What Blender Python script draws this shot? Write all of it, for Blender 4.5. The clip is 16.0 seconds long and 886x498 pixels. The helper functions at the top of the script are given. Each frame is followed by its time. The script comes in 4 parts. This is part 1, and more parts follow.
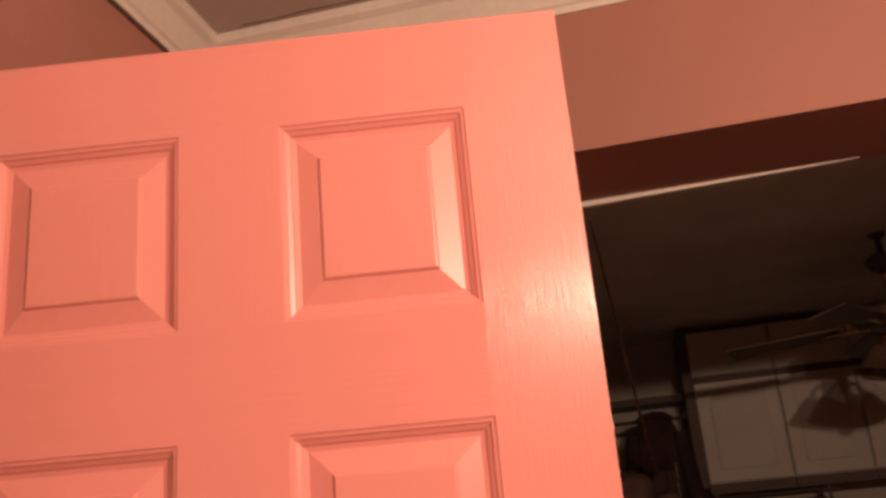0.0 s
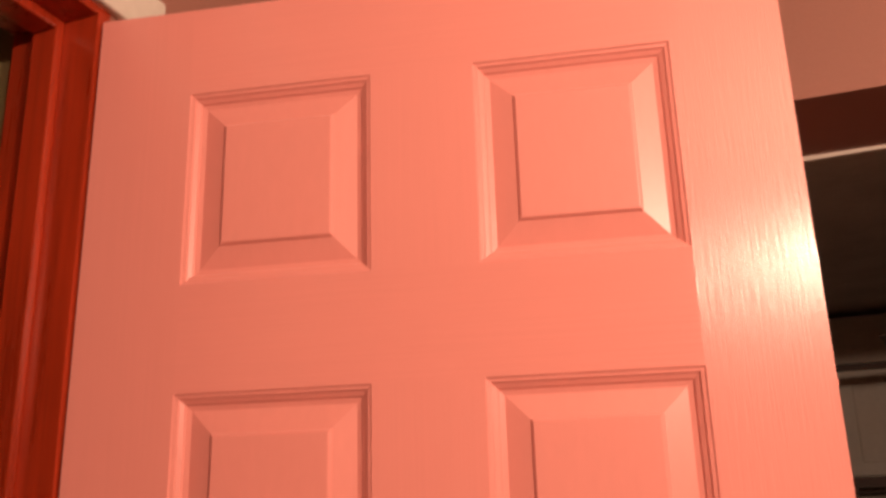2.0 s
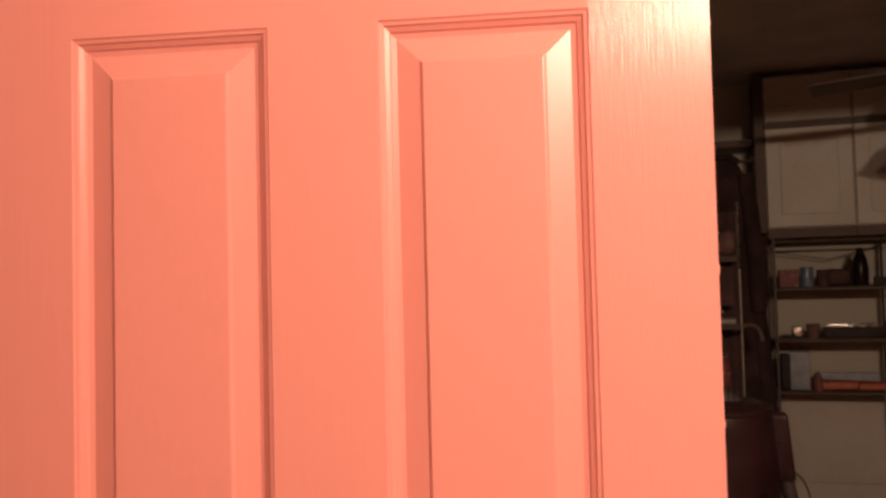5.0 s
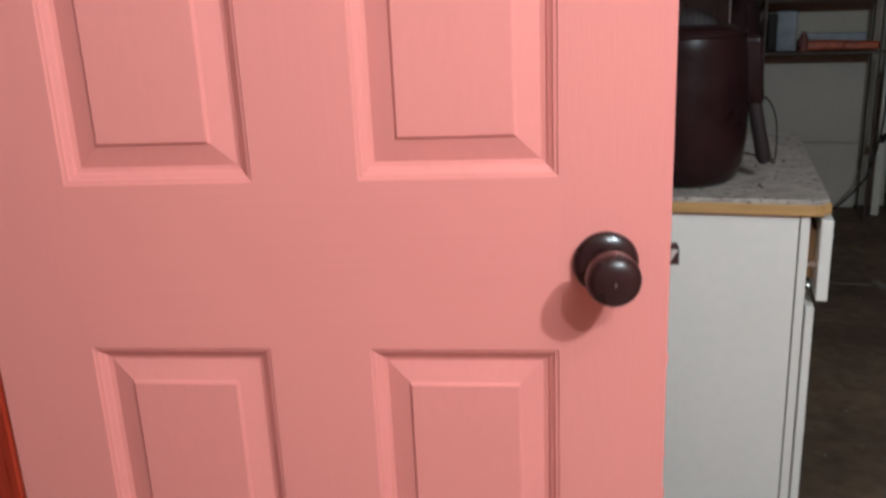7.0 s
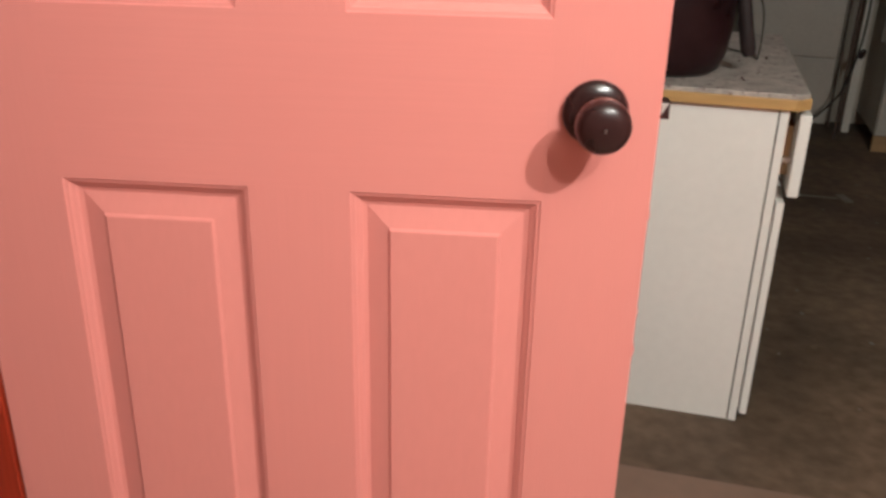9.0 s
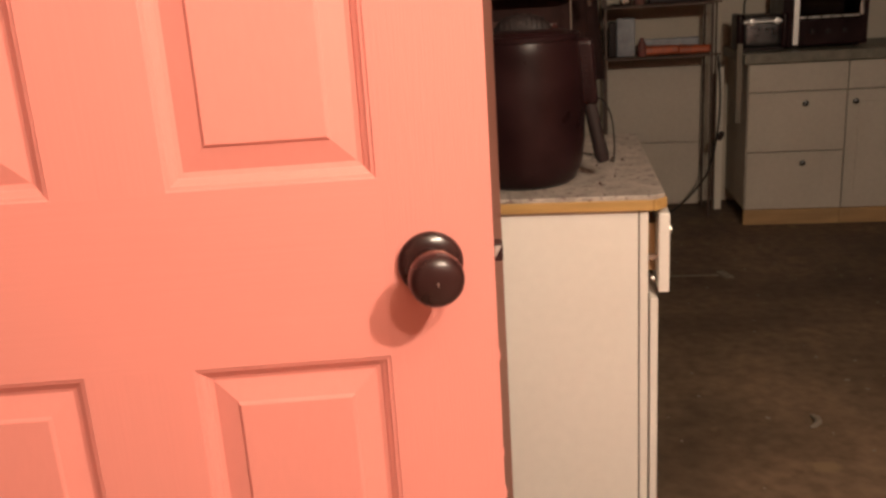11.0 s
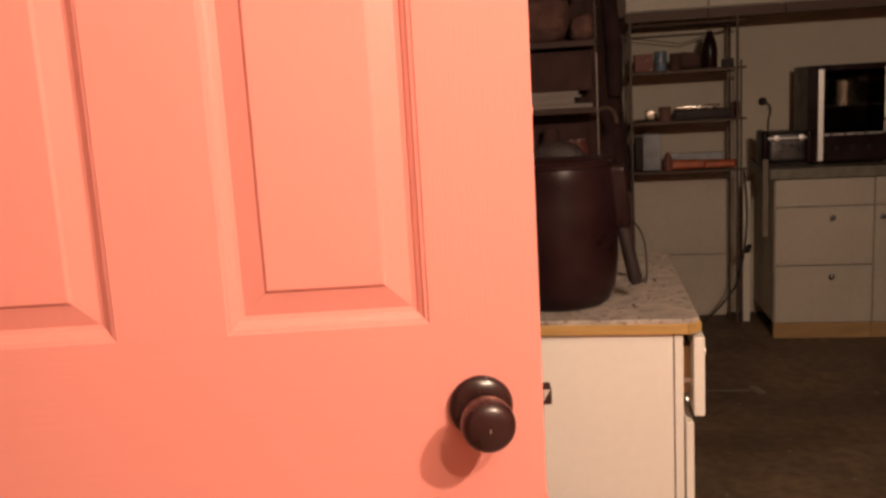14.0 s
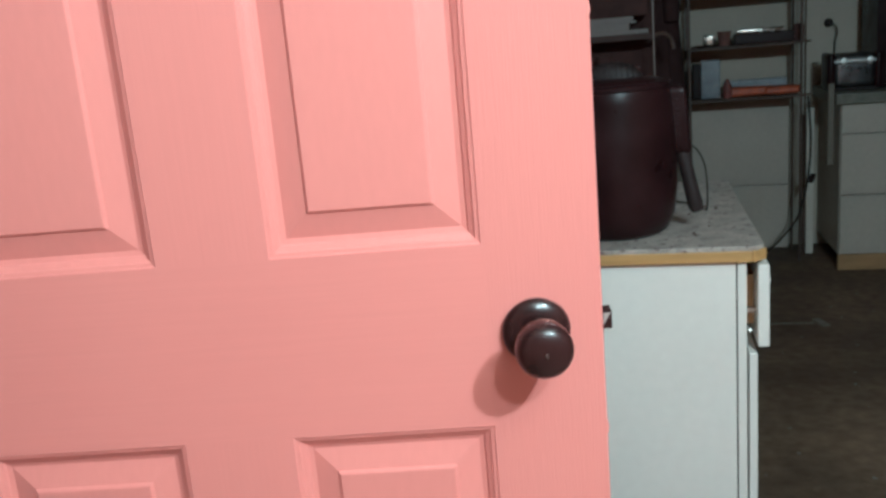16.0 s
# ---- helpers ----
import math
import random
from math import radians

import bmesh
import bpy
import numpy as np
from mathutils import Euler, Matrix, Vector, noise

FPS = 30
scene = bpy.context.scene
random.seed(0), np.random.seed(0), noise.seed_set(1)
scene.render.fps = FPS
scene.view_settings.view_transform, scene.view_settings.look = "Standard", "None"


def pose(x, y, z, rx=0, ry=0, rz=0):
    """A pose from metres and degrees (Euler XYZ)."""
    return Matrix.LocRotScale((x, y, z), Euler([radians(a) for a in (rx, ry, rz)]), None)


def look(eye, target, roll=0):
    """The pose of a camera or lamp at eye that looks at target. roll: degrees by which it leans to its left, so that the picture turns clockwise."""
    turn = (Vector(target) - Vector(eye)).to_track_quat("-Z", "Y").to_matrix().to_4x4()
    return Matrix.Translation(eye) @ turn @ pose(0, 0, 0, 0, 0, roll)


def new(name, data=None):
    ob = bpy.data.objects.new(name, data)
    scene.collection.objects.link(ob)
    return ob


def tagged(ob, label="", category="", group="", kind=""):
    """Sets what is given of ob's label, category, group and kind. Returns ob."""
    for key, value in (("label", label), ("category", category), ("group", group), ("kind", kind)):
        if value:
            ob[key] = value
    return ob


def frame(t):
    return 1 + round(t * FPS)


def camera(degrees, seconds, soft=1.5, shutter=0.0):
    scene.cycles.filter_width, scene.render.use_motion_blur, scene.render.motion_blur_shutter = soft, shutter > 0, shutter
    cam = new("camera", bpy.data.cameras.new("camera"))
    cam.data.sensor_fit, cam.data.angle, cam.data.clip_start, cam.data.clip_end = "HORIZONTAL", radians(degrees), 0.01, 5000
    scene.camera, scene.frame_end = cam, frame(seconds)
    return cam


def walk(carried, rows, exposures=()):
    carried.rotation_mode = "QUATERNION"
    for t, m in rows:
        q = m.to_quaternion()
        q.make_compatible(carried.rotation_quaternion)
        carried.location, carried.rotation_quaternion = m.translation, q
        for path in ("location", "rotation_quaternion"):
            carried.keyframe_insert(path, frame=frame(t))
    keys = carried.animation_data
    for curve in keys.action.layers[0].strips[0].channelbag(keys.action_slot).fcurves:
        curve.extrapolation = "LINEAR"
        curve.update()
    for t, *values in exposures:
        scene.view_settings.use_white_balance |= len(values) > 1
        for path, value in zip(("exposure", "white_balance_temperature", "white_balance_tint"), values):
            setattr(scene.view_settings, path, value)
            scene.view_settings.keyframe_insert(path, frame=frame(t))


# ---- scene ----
cam = camera(53.3, 16.0, soft=2.9, shutter=0.4)
# TURN lays the open door leaf into the building
TURN = pose(0, 0, 0, 0, 0, 10)
PATH = [
    (0, (0.788, -0.76, 1.479), (0.389, 1.104, 2.081), -5.2),
    (0.5, (0.797, -0.759, 1.501), (0.474, 1.096, 2.176), -6.0),
    (1, (0.764, -0.765, 1.502), (0.364, 1.068, 2.195), -5.1),
    (1.5, (0.701, -0.762, 1.478), (0.175, 1.052, 2.136), -3.2),
    (2, (0.688, -0.741, 1.454), (0.043, 1.062, 2.032), -1.7),
    (2.5, (0.7, -0.746, 1.397), (0.025, 1.088, 1.82), 0.6),
    (3, (0.728, -0.735, 1.358), (0.18, 1.174, 1.595), 1.2),
    (3.2, (0.745, -0.739, 1.355), (0.274, 1.186, 1.624), 1.0),
    (5.3, (0.745, -0.736, 1.306), (0.138, 1.169, 1.353), -1.4),
    (5.5, (0.735, -0.738, 1.3), (0.096, 1.157, 1.319), -0.7),
    (6, (0.721, -0.738, 1.286), (0.031, 1.133, 1.14), -0.4),
    (6.5, (0.735, -0.743, 1.234), (0.039, 1.082, 0.802), -1.0),
    (7, (0.779, -0.758, 1.168), (0.221, 1.07, 0.58), -2.6),
    (7.5, (0.767, -0.773, 1.132), (0.213, 1.038, 0.488), -1.3),
    (8, (0.749, -0.77, 1.12), (0.15, 0.986, 0.372), -1.3),
    (8.2, (0.741, -0.774, 1.102), (0.14, 0.965, 0.319), -0.1),
    (10.3, (0.813, -0.742, 1.105), (0.544, 1.1, 0.374), -1.3),
    (10.5, (0.815, -0.735, 1.133), (0.529, 1.151, 0.531), -2.3),
    (11, (0.824, -0.727, 1.147), (0.546, 1.17, 0.579), -3.7),
    (11.5, (0.822, -0.721, 1.154), (0.525, 1.179, 0.605), -3.7),
    (12, (0.815, -0.715, 1.161), (0.518, 1.191, 0.632), -3.5),
    (12.5, (0.808, -0.718, 1.18), (0.5, 1.213, 0.757), -4.1),
    (13, (0.801, -0.727, 1.196), (0.481, 1.216, 0.85), -4.4),
    (13.5, (0.797, -0.739, 1.204), (0.478, 1.211, 0.9), -4.1),
    (14, (0.801, -0.751, 1.2), (0.477, 1.192, 0.857), -3.3),
    (14.5, (0.794, -0.744, 1.192), (0.458, 1.192, 0.819), -3.4),
    (15, (0.793, -0.732, 1.191), (0.438, 1.198, 0.805), -3.9),
    (15.5, (0.788, -0.72, 1.181), (0.395, 1.198, 0.772), -4.5),
    (16, (0.792, -0.701, 1.167), (0.348, 1.192, 0.7), -5.0),
]
EXPO = [(0.0, -0.25, 6800, 26), (0.5, -0.23, 5150, 6), (1.0, -0.22, 3850, -12), (1.5, -0.24, 3850, -12), (2.0, -0.20, 6900, 27), (2.5, -0.10, 6800, 23), (3.0, 0.06, 6450, 15),
        (5.5, 0.26, 6400, 14), (6.0, 0.10, 7000, 24), (6.5, 0.23, 6800, 20), (7.0, 0.34, 3900, -13), (8.0, 0.39, 3650, -17), (10.5, 0.68, 5800, 3), (11.0, 0.68, 5700, 3),
        (11.5, 0.68, 5800, 3), (12.0, 0.68, 5800, 4), (12.5, 0.60, 4400, -4), (13.0, 0.63, 5850, 8), (13.5, 0.63, 6000, 9), (14.0, 0.61, 6200, 10), (14.5, 0.62, 4900, 1),
        (15.0, 0.65, 5200, 3), (15.5, 0.65, 4700, 1), (16.0, 0.61, 3600, -23)]
walk(cam, [(t, look(eye, target, roll)) for t, eye, target, roll in PATH], EXPO)

# ---- light: two warm bulbs of the hall lamp, beside the walk; the other rooms only get what spills over ----
def bulb(name, place, watts, radius):
    data = bpy.data.lights.new(name, "POINT")
    data.energy, data.shadow_soft_size, data.color = watts, radius, (1.0, 0.72, 0.50)
    ob = new(name, data)
    ob.location = place
    return ob


bulb("hall_bulb", (1.515, -1.358, 2.085), 46, 0.035)
bulb("hall_bulb", (1.769, -1.018, 2.083), 102, 0.035)
world = bpy.data.worlds.new("night")
world.use_nodes = True
world.node_tree.nodes["Background"].inputs[0].default_value = (0.02, 0.025, 0.04, 1)
world.node_tree.nodes["Background"].inputs[1].default_value = 0.1
scene.world = world


# ---- materials ----
def material(name, color, rough=0.6, metal=0.0, vary=0.12, scale=6.0, stretch=(1, 1, 1), bump=0.0, bump_scale=60.0,
             fine=0.05, second=None, second_at=0.62, coat=0.0, rough_vary=0.08, spec=0.5):
    """Painted or natural surface: colour varied at two scales, uneven gloss, fine relief."""
    mat = bpy.data.materials.new(name)
    mat.use_nodes = True
    n, l = mat.node_tree.nodes, mat.node_tree.links
    b = n["Principled BSDF"]
    b.inputs["Metallic"].default_value = metal
    b.inputs["Coat Weight"].default_value = coat
    b.inputs["Coat Roughness"].default_value = 0.15
    b.inputs["Specular IOR Level"].default_value = spec
    tc, mp = n.new("ShaderNodeTexCoord"), n.new("ShaderNodeMapping")
    mp.inputs["Scale"].default_value = stretch
    l.new(tc.outputs["Object"], mp.inputs["Vector"])
    big, small = n.new("ShaderNodeTexNoise"), n.new("ShaderNodeTexNoise")
    big.inputs["Scale"].default_value, big.inputs["Detail"].default_value = scale, 5
    small.inputs["Scale"].default_value, small.inputs["Detail"].default_value = bump_scale, 6
    for t in (big, small):
        l.new(mp.outputs[0], t.inputs["Vector"])
    ramp = n.new("ShaderNodeValToRGB")
    lo = [c * (1 - vary) for c in color]
    hi = [min(1, c * (1 + vary)) for c in color]
    ramp.color_ramp.elements[0].position, ramp.color_ramp.elements[1].position = 0.3, 0.7
    ramp.color_ramp.elements[0].color, ramp.color_ramp.elements[1].color = (*lo, 1), (*hi, 1)
    l.new(big.outputs["Fac"], ramp.inputs[0])
    out = ramp.outputs[0]
    mix = n.new("ShaderNodeMix")
    mix.data_type, mix.blend_type = "RGBA", "MULTIPLY"
    mix.inputs["Factor"].default_value = 1.0
    grey = n.new("ShaderNodeMapRange")
    grey.inputs["From Min"].default_value, grey.inputs["From Max"].default_value = 0.25, 0.75
    grey.inputs["To Min"].default_value, grey.inputs["To Max"].default_value = 1 - fine * 2, 1.0
    l.new(small.outputs["Fac"], grey.inputs["Value"])
    l.new(out, mix.inputs["A"])
    l.new(grey.outputs[0], mix.inputs["B"])
    out = mix.outputs["Result"]
    if second:
        spots, edge, over = n.new("ShaderNodeTexNoise"), n.new("ShaderNodeValToRGB"), n.new("ShaderNodeMix")
        spots.inputs["Scale"].default_value, spots.inputs["Detail"].default_value = scale * 2.3, 8
        l.new(mp.outputs[0], spots.inputs["Vector"])
        edge.color_ramp.elements[0].position, edge.color_ramp.elements[1].position = second_at, second_at + 0.06
        l.new(spots.outputs["Fac"], edge.inputs[0])
        over.data_type = "RGBA"
        l.new(edge.outputs[0], over.inputs["Factor"])
        l.new(out, over.inputs["A"])
        over.inputs["B"].default_value = (*second, 1)
        out = over.outputs["Result"]
    l.new(out, b.inputs["Base Color"])
    rr = n.new("ShaderNodeMapRange")
    rr.inputs["From Min"].default_value, rr.inputs["From Max"].default_value = 0.3, 0.7
    rr.inputs["To Min"].default_value, rr.inputs["To Max"].default_value = max(0.02, rough - rough_vary), min(1, rough + rough_vary)
    l.new(big.outputs["Fac"], rr.inputs["Value"])
    l.new(rr.outputs[0], b.inputs["Roughness"])
    if bump:
        bp = n.new("ShaderNodeBump")
        bp.inputs["Strength"].default_value, bp.inputs["Distance"].default_value = bump, 0.002
        l.new(small.outputs["Fac"], bp.inputs["Height"])
        l.new(bp.outputs[0], b.inputs["Normal"])
    return mat


CORAL = (0.74, 0.284, 0.247)
M = {
    "door_up": material("coral_gloss_paint_upright_grain", CORAL, 0.21, vary=0.03, scale=3, stretch=(1, 1, 0.03), bump=0.24,
                        bump_scale=620, fine=0.015, rough_vary=0.05, spec=0.72),
    "door_across": material("coral_gloss_paint_level_grain", CORAL, 0.17, vary=0.03, scale=3, stretch=(0.03, 1, 1), bump=0.16,
                            bump_scale=210, fine=0.015, rough_vary=0.05),
    "door_mullion": material("coral_gloss_paint_mullion", CORAL, 0.25, vary=0.03, scale=3, stretch=(1, 1, 0.02), bump=0.10,
                             bump_scale=240, fine=0.015, rough_vary=0.05),
    "door_panel": material("coral_gloss_paint_panel", CORAL, 0.31, vary=0.008, scale=4, stretch=(1, 1, 0.3), bump=0.07,
                           bump_scale=140, fine=0.018, rough_vary=0.006, spec=0.46),
    "raw_wood": material("bare_pine_edge", (0.80, 0.55, 0.30), 0.6, vary=0.2, scale=5, stretch=(6, 6, 0.6), bump=0.2, bump_scale=40,
                         second=(0.80, 0.60, 0.46), second_at=0.60),
    "pink_wall": material("salmon_wall_paint", (0.37, 0.168, 0.126), 0.72, vary=0.06, scale=2.5, bump=0.25, bump_scale=180, fine=0.03),
    "white_trim": material("white_trim_paint", (0.70, 0.66, 0.58), 0.45, vary=0.05, scale=4, bump=0.1, bump_scale=60),
    "ceiling": material("dull_plaster", (0.57, 0.54, 0.48), 0.9, vary=0.12, scale=3, bump=0.3, bump_scale=50),
    "red_wood": material("red_stained_wood", (0.37, 0.036, 0.010), 0.32, vary=0.3, scale=7, stretch=(9, 9, 0.5), bump=0.12, bump_scale=30,
                         coat=0.3),
    "olive": material("olive_wall_paint", (0.30, 0.24, 0.11), 0.8, vary=0.08, scale=3, bump=0.2, bump_scale=120),
    "bronze": material("oil_rubbed_bronze", (0.030, 0.011, 0.011), 0.30, metal=0.1, vary=0.25, scale=18, bump=0.04, bump_scale=80, coat=0.15, spec=0.45),
    "bronze_edge": material("worn_copper_edge", (0.12, 0.035, 0.022), 0.4, metal=0.6, vary=0.3, scale=40),
    "steel": material("bright_steel", (0.78, 0.76, 0.72), 0.3, metal=1.0, vary=0.08, scale=20),
    "latch": material("satin_steel_latch", (0.85, 0.84, 0.82), 0.5, metal=1.0, vary=0.05),
    "white_cab": material("white_melamine", (0.86, 0.84, 0.79), 0.42, vary=0.025, scale=2.5, bump=0.05, bump_scale=40, fine=0.02),
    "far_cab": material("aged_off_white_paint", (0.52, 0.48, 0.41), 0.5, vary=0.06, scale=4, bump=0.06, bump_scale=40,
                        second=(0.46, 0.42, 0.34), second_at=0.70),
    # near-black filler for the cabinet joint and the toaster slots
    "seam": material("dark_gap", (0.05, 0.04, 0.03), 0.9),
    "pine": material("yellow_wood_edge", (0.52, 0.33, 0.11), 0.55, vary=0.22, scale=6, stretch=(0.6, 6, 6), bump=0.15, bump_scale=40),
    "laminate": material("speckled_grey_laminate", (0.50, 0.45, 0.40), 0.5, vary=0.28, scale=22, bump=0.05, bump_scale=160, fine=0.22,
                         second=(0.17, 0.13, 0.12), second_at=0.575),
    "far_top": material("grey_green_counter", (0.20, 0.19, 0.15), 0.45, vary=0.25, scale=20, fine=0.15),
    "black_plastic": material("glossy_black_plastic", (0.019, 0.008, 0.009), 0.33, vary=0.35, scale=9, bump=0.03, bump_scale=60, spec=0.16),
    "black_matte": material("black_matte_plastic", (0.026, 0.018, 0.018), 0.6, vary=0.3, scale=12, spec=0.25),
    # coat and rack: dark colours lifted towards red, with lens haze mixed in
    "coat": material("hazed_black_wool_cloth", (0.048, 0.026, 0.025), 0.95, vary=0.4, scale=8, bump=0.6, bump_scale=220, spec=0.2),
    "rack": material("hazed_dark_metal", (0.085, 0.050, 0.044), 0.55, metal=0.1, vary=0.3, scale=12, spec=0.25),
    "grey_metal": material("grey_brown_metal", (0.125, 0.092, 0.078), 0.5, metal=0.3, vary=0.3, scale=12),
    "post": material("dull_plated_post", (0.42, 0.34, 0.30), 0.5, metal=0.5, vary=0.25, scale=14),
    "dark_steel": material("dull_dark_steel", (0.16, 0.155, 0.16), 0.32, metal=0.9, vary=0.25, scale=14),
    "room_wall": material("off_white_room_wall", (0.53, 0.49, 0.41), 0.75, vary=0.08, scale=2.2, bump=0.2, bump_scale=120,
                          second=(0.44, 0.40, 0.33), second_at=0.70),
    "room_ceiling": material("brown_grey_ceiling", (0.72, 0.65, 0.60), 0.85, vary=0.15, scale=2.5, bump=0.3, bump_scale=60),
    "floor": material("dirty_brown_concrete", (0.165, 0.112, 0.070), 0.75, vary=0.45, scale=2.2, bump=0.5, bump_scale=22, fine=0.25,
                      second=(0.20, 0.14, 0.08), second_at=0.66),
    "hall_floor": material("brown_vinyl_floor", (0.20, 0.13, 0.09), 0.5, vary=0.15, scale=4, bump=0.1, bump_scale=40),
    "kick": material("plywood_kick_board", (0.42, 0.27, 0.12), 0.65, vary=0.2, scale=5, stretch=(0.7, 4, 6), bump=0.1),
    "brown_edge": material("dark_brown_edge_wood", (0.09, 0.05, 0.035), 0.6, vary=0.25, scale=8, stretch=(0.5, 5, 5)),
    "chrome": material("chrome", (0.85, 0.85, 0.85), 0.16, metal=1.0, vary=0.04, scale=20),
    "brass": material("antique_brass", (0.55, 0.34, 0.12), 0.25, metal=1.0, vary=0.15, scale=20),
    # walnut lightened in its colour by the haze over the fan
    "blade": material("hazed_dark_walnut_blade", (0.10, 0.066, 0.046), 0.45, vary=0.3, scale=5, stretch=(0.6, 6, 6)),
    "milk_glass": material("milk_glass_ball", (0.45, 0.40, 0.34), 0.3, vary=0.05),
    "amber_glass": material("dark_amber_glass", (0.10, 0.058, 0.042), 0.25, vary=0.25, scale=9),
    "paper": material("white_paper", (0.36, 0.32, 0.30), 0.85, vary=0.06, scale=12),
    "brown_cloth": material("reddish_brown_cloth", (0.17, 0.088, 0.074), 0.9, vary=0.4, scale=9, bump=0.5, bump_scale=70),
    # dark card, its colour raised reddish for the same haze
    "dark_box": material("hazed_dark_cardboard", (0.085, 0.044, 0.040), 0.8, vary=0.3, scale=8, spec=0.25),
    "blue_card": material("pale_blue_printed_tin", (0.29, 0.31, 0.35), 0.45, vary=0.25, scale=16, second=(0.42, 0.36, 0.34), second_at=0.6),
    "blue_can": material("blue_can_paint", (0.13, 0.18, 0.26), 0.35, vary=0.3, scale=16, second=(0.4, 0.42, 0.45), second_at=0.63),
    "red_card": material("red_brown_carton", (0.20, 0.06, 0.05), 0.6, vary=0.3, scale=18, second=(0.35, 0.30, 0.30), second_at=0.6),
    "orange": material("orange_wrapper", (0.38, 0.078, 0.020), 0.5, vary=0.35, scale=20, second=(0.10, 0.05, 0.04), second_at=0.66),
    "hook": material("pale_brown_plastic", (0.11, 0.065, 0.05), 0.5, vary=0.2, scale=20),
    "stained_board": material("stained_board", (0.22, 0.19, 0.15), 0.7, vary=0.2, scale=5, stretch=(4, 4, 0.7)),
    "foil": material("crinkled_foil", (0.75, 0.72, 0.66), 0.25, metal=1.0, vary=0.15, scale=25, bump=0.8, bump_scale=60),
    "cable": material("black_rubber_cable", (0.02, 0.018, 0.016), 0.6, vary=0.2),
    "rod": material("fishing_rod_blank", (0.16, 0.075, 0.03), 0.25, vary=0.3, scale=30, coat=0.5),
}


def glass_material():
    mat = bpy.data.materials.new("smoked_glass")
    mat.use_nodes = True
    b = mat.node_tree.nodes["Principled BSDF"]
    b.inputs["Base Color"].default_value = (0.6, 0.57, 0.54, 1)
    b.inputs["Transmission Weight"].default_value = 1.0
    b.inputs["Roughness"].default_value = 0.05
    b.inputs["IOR"].default_value = 1.2
    return mat


M["glass"] = glass_material()


# ---- mesh tools ----
def finish(name, bm, mat, smooth=False):
    bmesh.ops.recalc_face_normals(bm, faces=bm.faces)
    me = bpy.data.meshes.new(name)
    bm.to_mesh(me)
    bm.free()
    me.materials.append(M[mat])
    if smooth:
        for p in me.polygons:
            p.use_smooth = True
        me.set_sharp_from_angle(angle=radians(38))
    return me


def part(name, bm, mat, parent, label="", smooth=False):
    ob = new(name, finish(name, bm, mat, smooth))
    ob.parent = parent
    return tagged(ob, label=label)


def solo(name, bm, mat, label="", category="", group="", kind="", smooth=False, m=None):
    ob = new(name, finish(name, bm, mat, smooth))
    if m:
        ob.matrix_world = m
    return tagged(ob, label, category, group, kind)


def thing(name, m, label, category, group="", kind=""):
    ob = new(name)
    ob.empty_display_size = 0.05
    ob.matrix_world = m
    return tagged(ob, label, category, group, kind)


def add(bm, other):
    me = bpy.data.meshes.new("tmp")
    other.to_mesh(me)
    other.free()
    bm.from_mesh(me)
    bpy.data.meshes.remove(me)
    return bm


def box(x0, x1, y0, y1, z0, z1, bevel=0.0, into=None, turn=None, seg=2):
    b = bmesh.new()
    bmesh.ops.create_cube(b, size=1)
    bmesh.ops.transform(b, verts=b.verts, matrix=Matrix.Translation(((x0 + x1) / 2, (y0 + y1) / 2, (z0 + z1) / 2)) @
                        Matrix.Diagonal((x1 - x0, y1 - y0, z1 - z0, 1)))
    if bevel:
        bmesh.ops.bevel(b, geom=b.edges[:], offset=bevel, segments=seg, affect="EDGES", profile=0.6)
    if turn:
        bmesh.ops.transform(b, verts=b.verts, matrix=turn)
    return add(into, b) if into else b


def lathe(profile, steps=40, into=None, turn=None):
    """Turned shape round z from (radius, height) pairs."""
    b = bmesh.new()
    rings = []
    for r, z in profile:
        if r < 1e-5:
            rings.append([b.verts.new((0, 0, z))])
        else:
            rings.append([b.verts.new((r * math.cos(2 * math.pi * i / steps), r * math.sin(2 * math.pi * i / steps), z)) for i in range(steps)])
    for a, c in zip(rings, rings[1:]):
        for i in range(steps):
            j = (i + 1) % steps
            if len(a) == 1 and len(c) == 1:
                continue
            if len(a) == 1:
                b.faces.new((a[0], c[i], c[j]))
            elif len(c) == 1:
                b.faces.new((a[i], a[j], c[0]))
            else:
                b.faces.new((a[i], a[j], c[j], c[i]))
    for ring in (rings[0], rings[-1]):
        if len(ring) > 1:
            b.faces.new(ring)
    if turn:
        bmesh.ops.transform(b, verts=b.verts, matrix=turn)
    return add(into, b) if into else b


def tube(points, radii, steps=8, into=None):
    """A round bar along points; one radius or one for each point."""
    b = bmesh.new()
    pts = [Vector(p) for p in points]
    if not isinstance(radii, (list, tuple)):
        radii = [radii] * len(pts)
    rings = []
    up = Vector((0.31, 0.17, 0.93)).normalized()
    for i, p in enumerate(pts):
        d = (pts[min(i + 1, len(pts) - 1)] - pts[max(i - 1, 0)]).normalized()
        s = d.cross(up)
        if s.length < 0.05:
            s = d.cross(Vector((1, 0, 0)))
        s.normalize()
        t = s.cross(d).normalized()
        rings.append([b.verts.new(p + radii[i] * (s * math.cos(2 * math.pi * k / steps) + t * math.sin(2 * math.pi * k / steps))) for k in range(steps)])
    for a, c in zip(rings, rings[1:]):
        for k in range(steps):
            b.faces.new((a[k], a[(k + 1) % steps], c[(k + 1) % steps], c[k]))
    b.faces.new(rings[0])
    b.faces.new(rings[-1])
    return add(into, b) if into else b


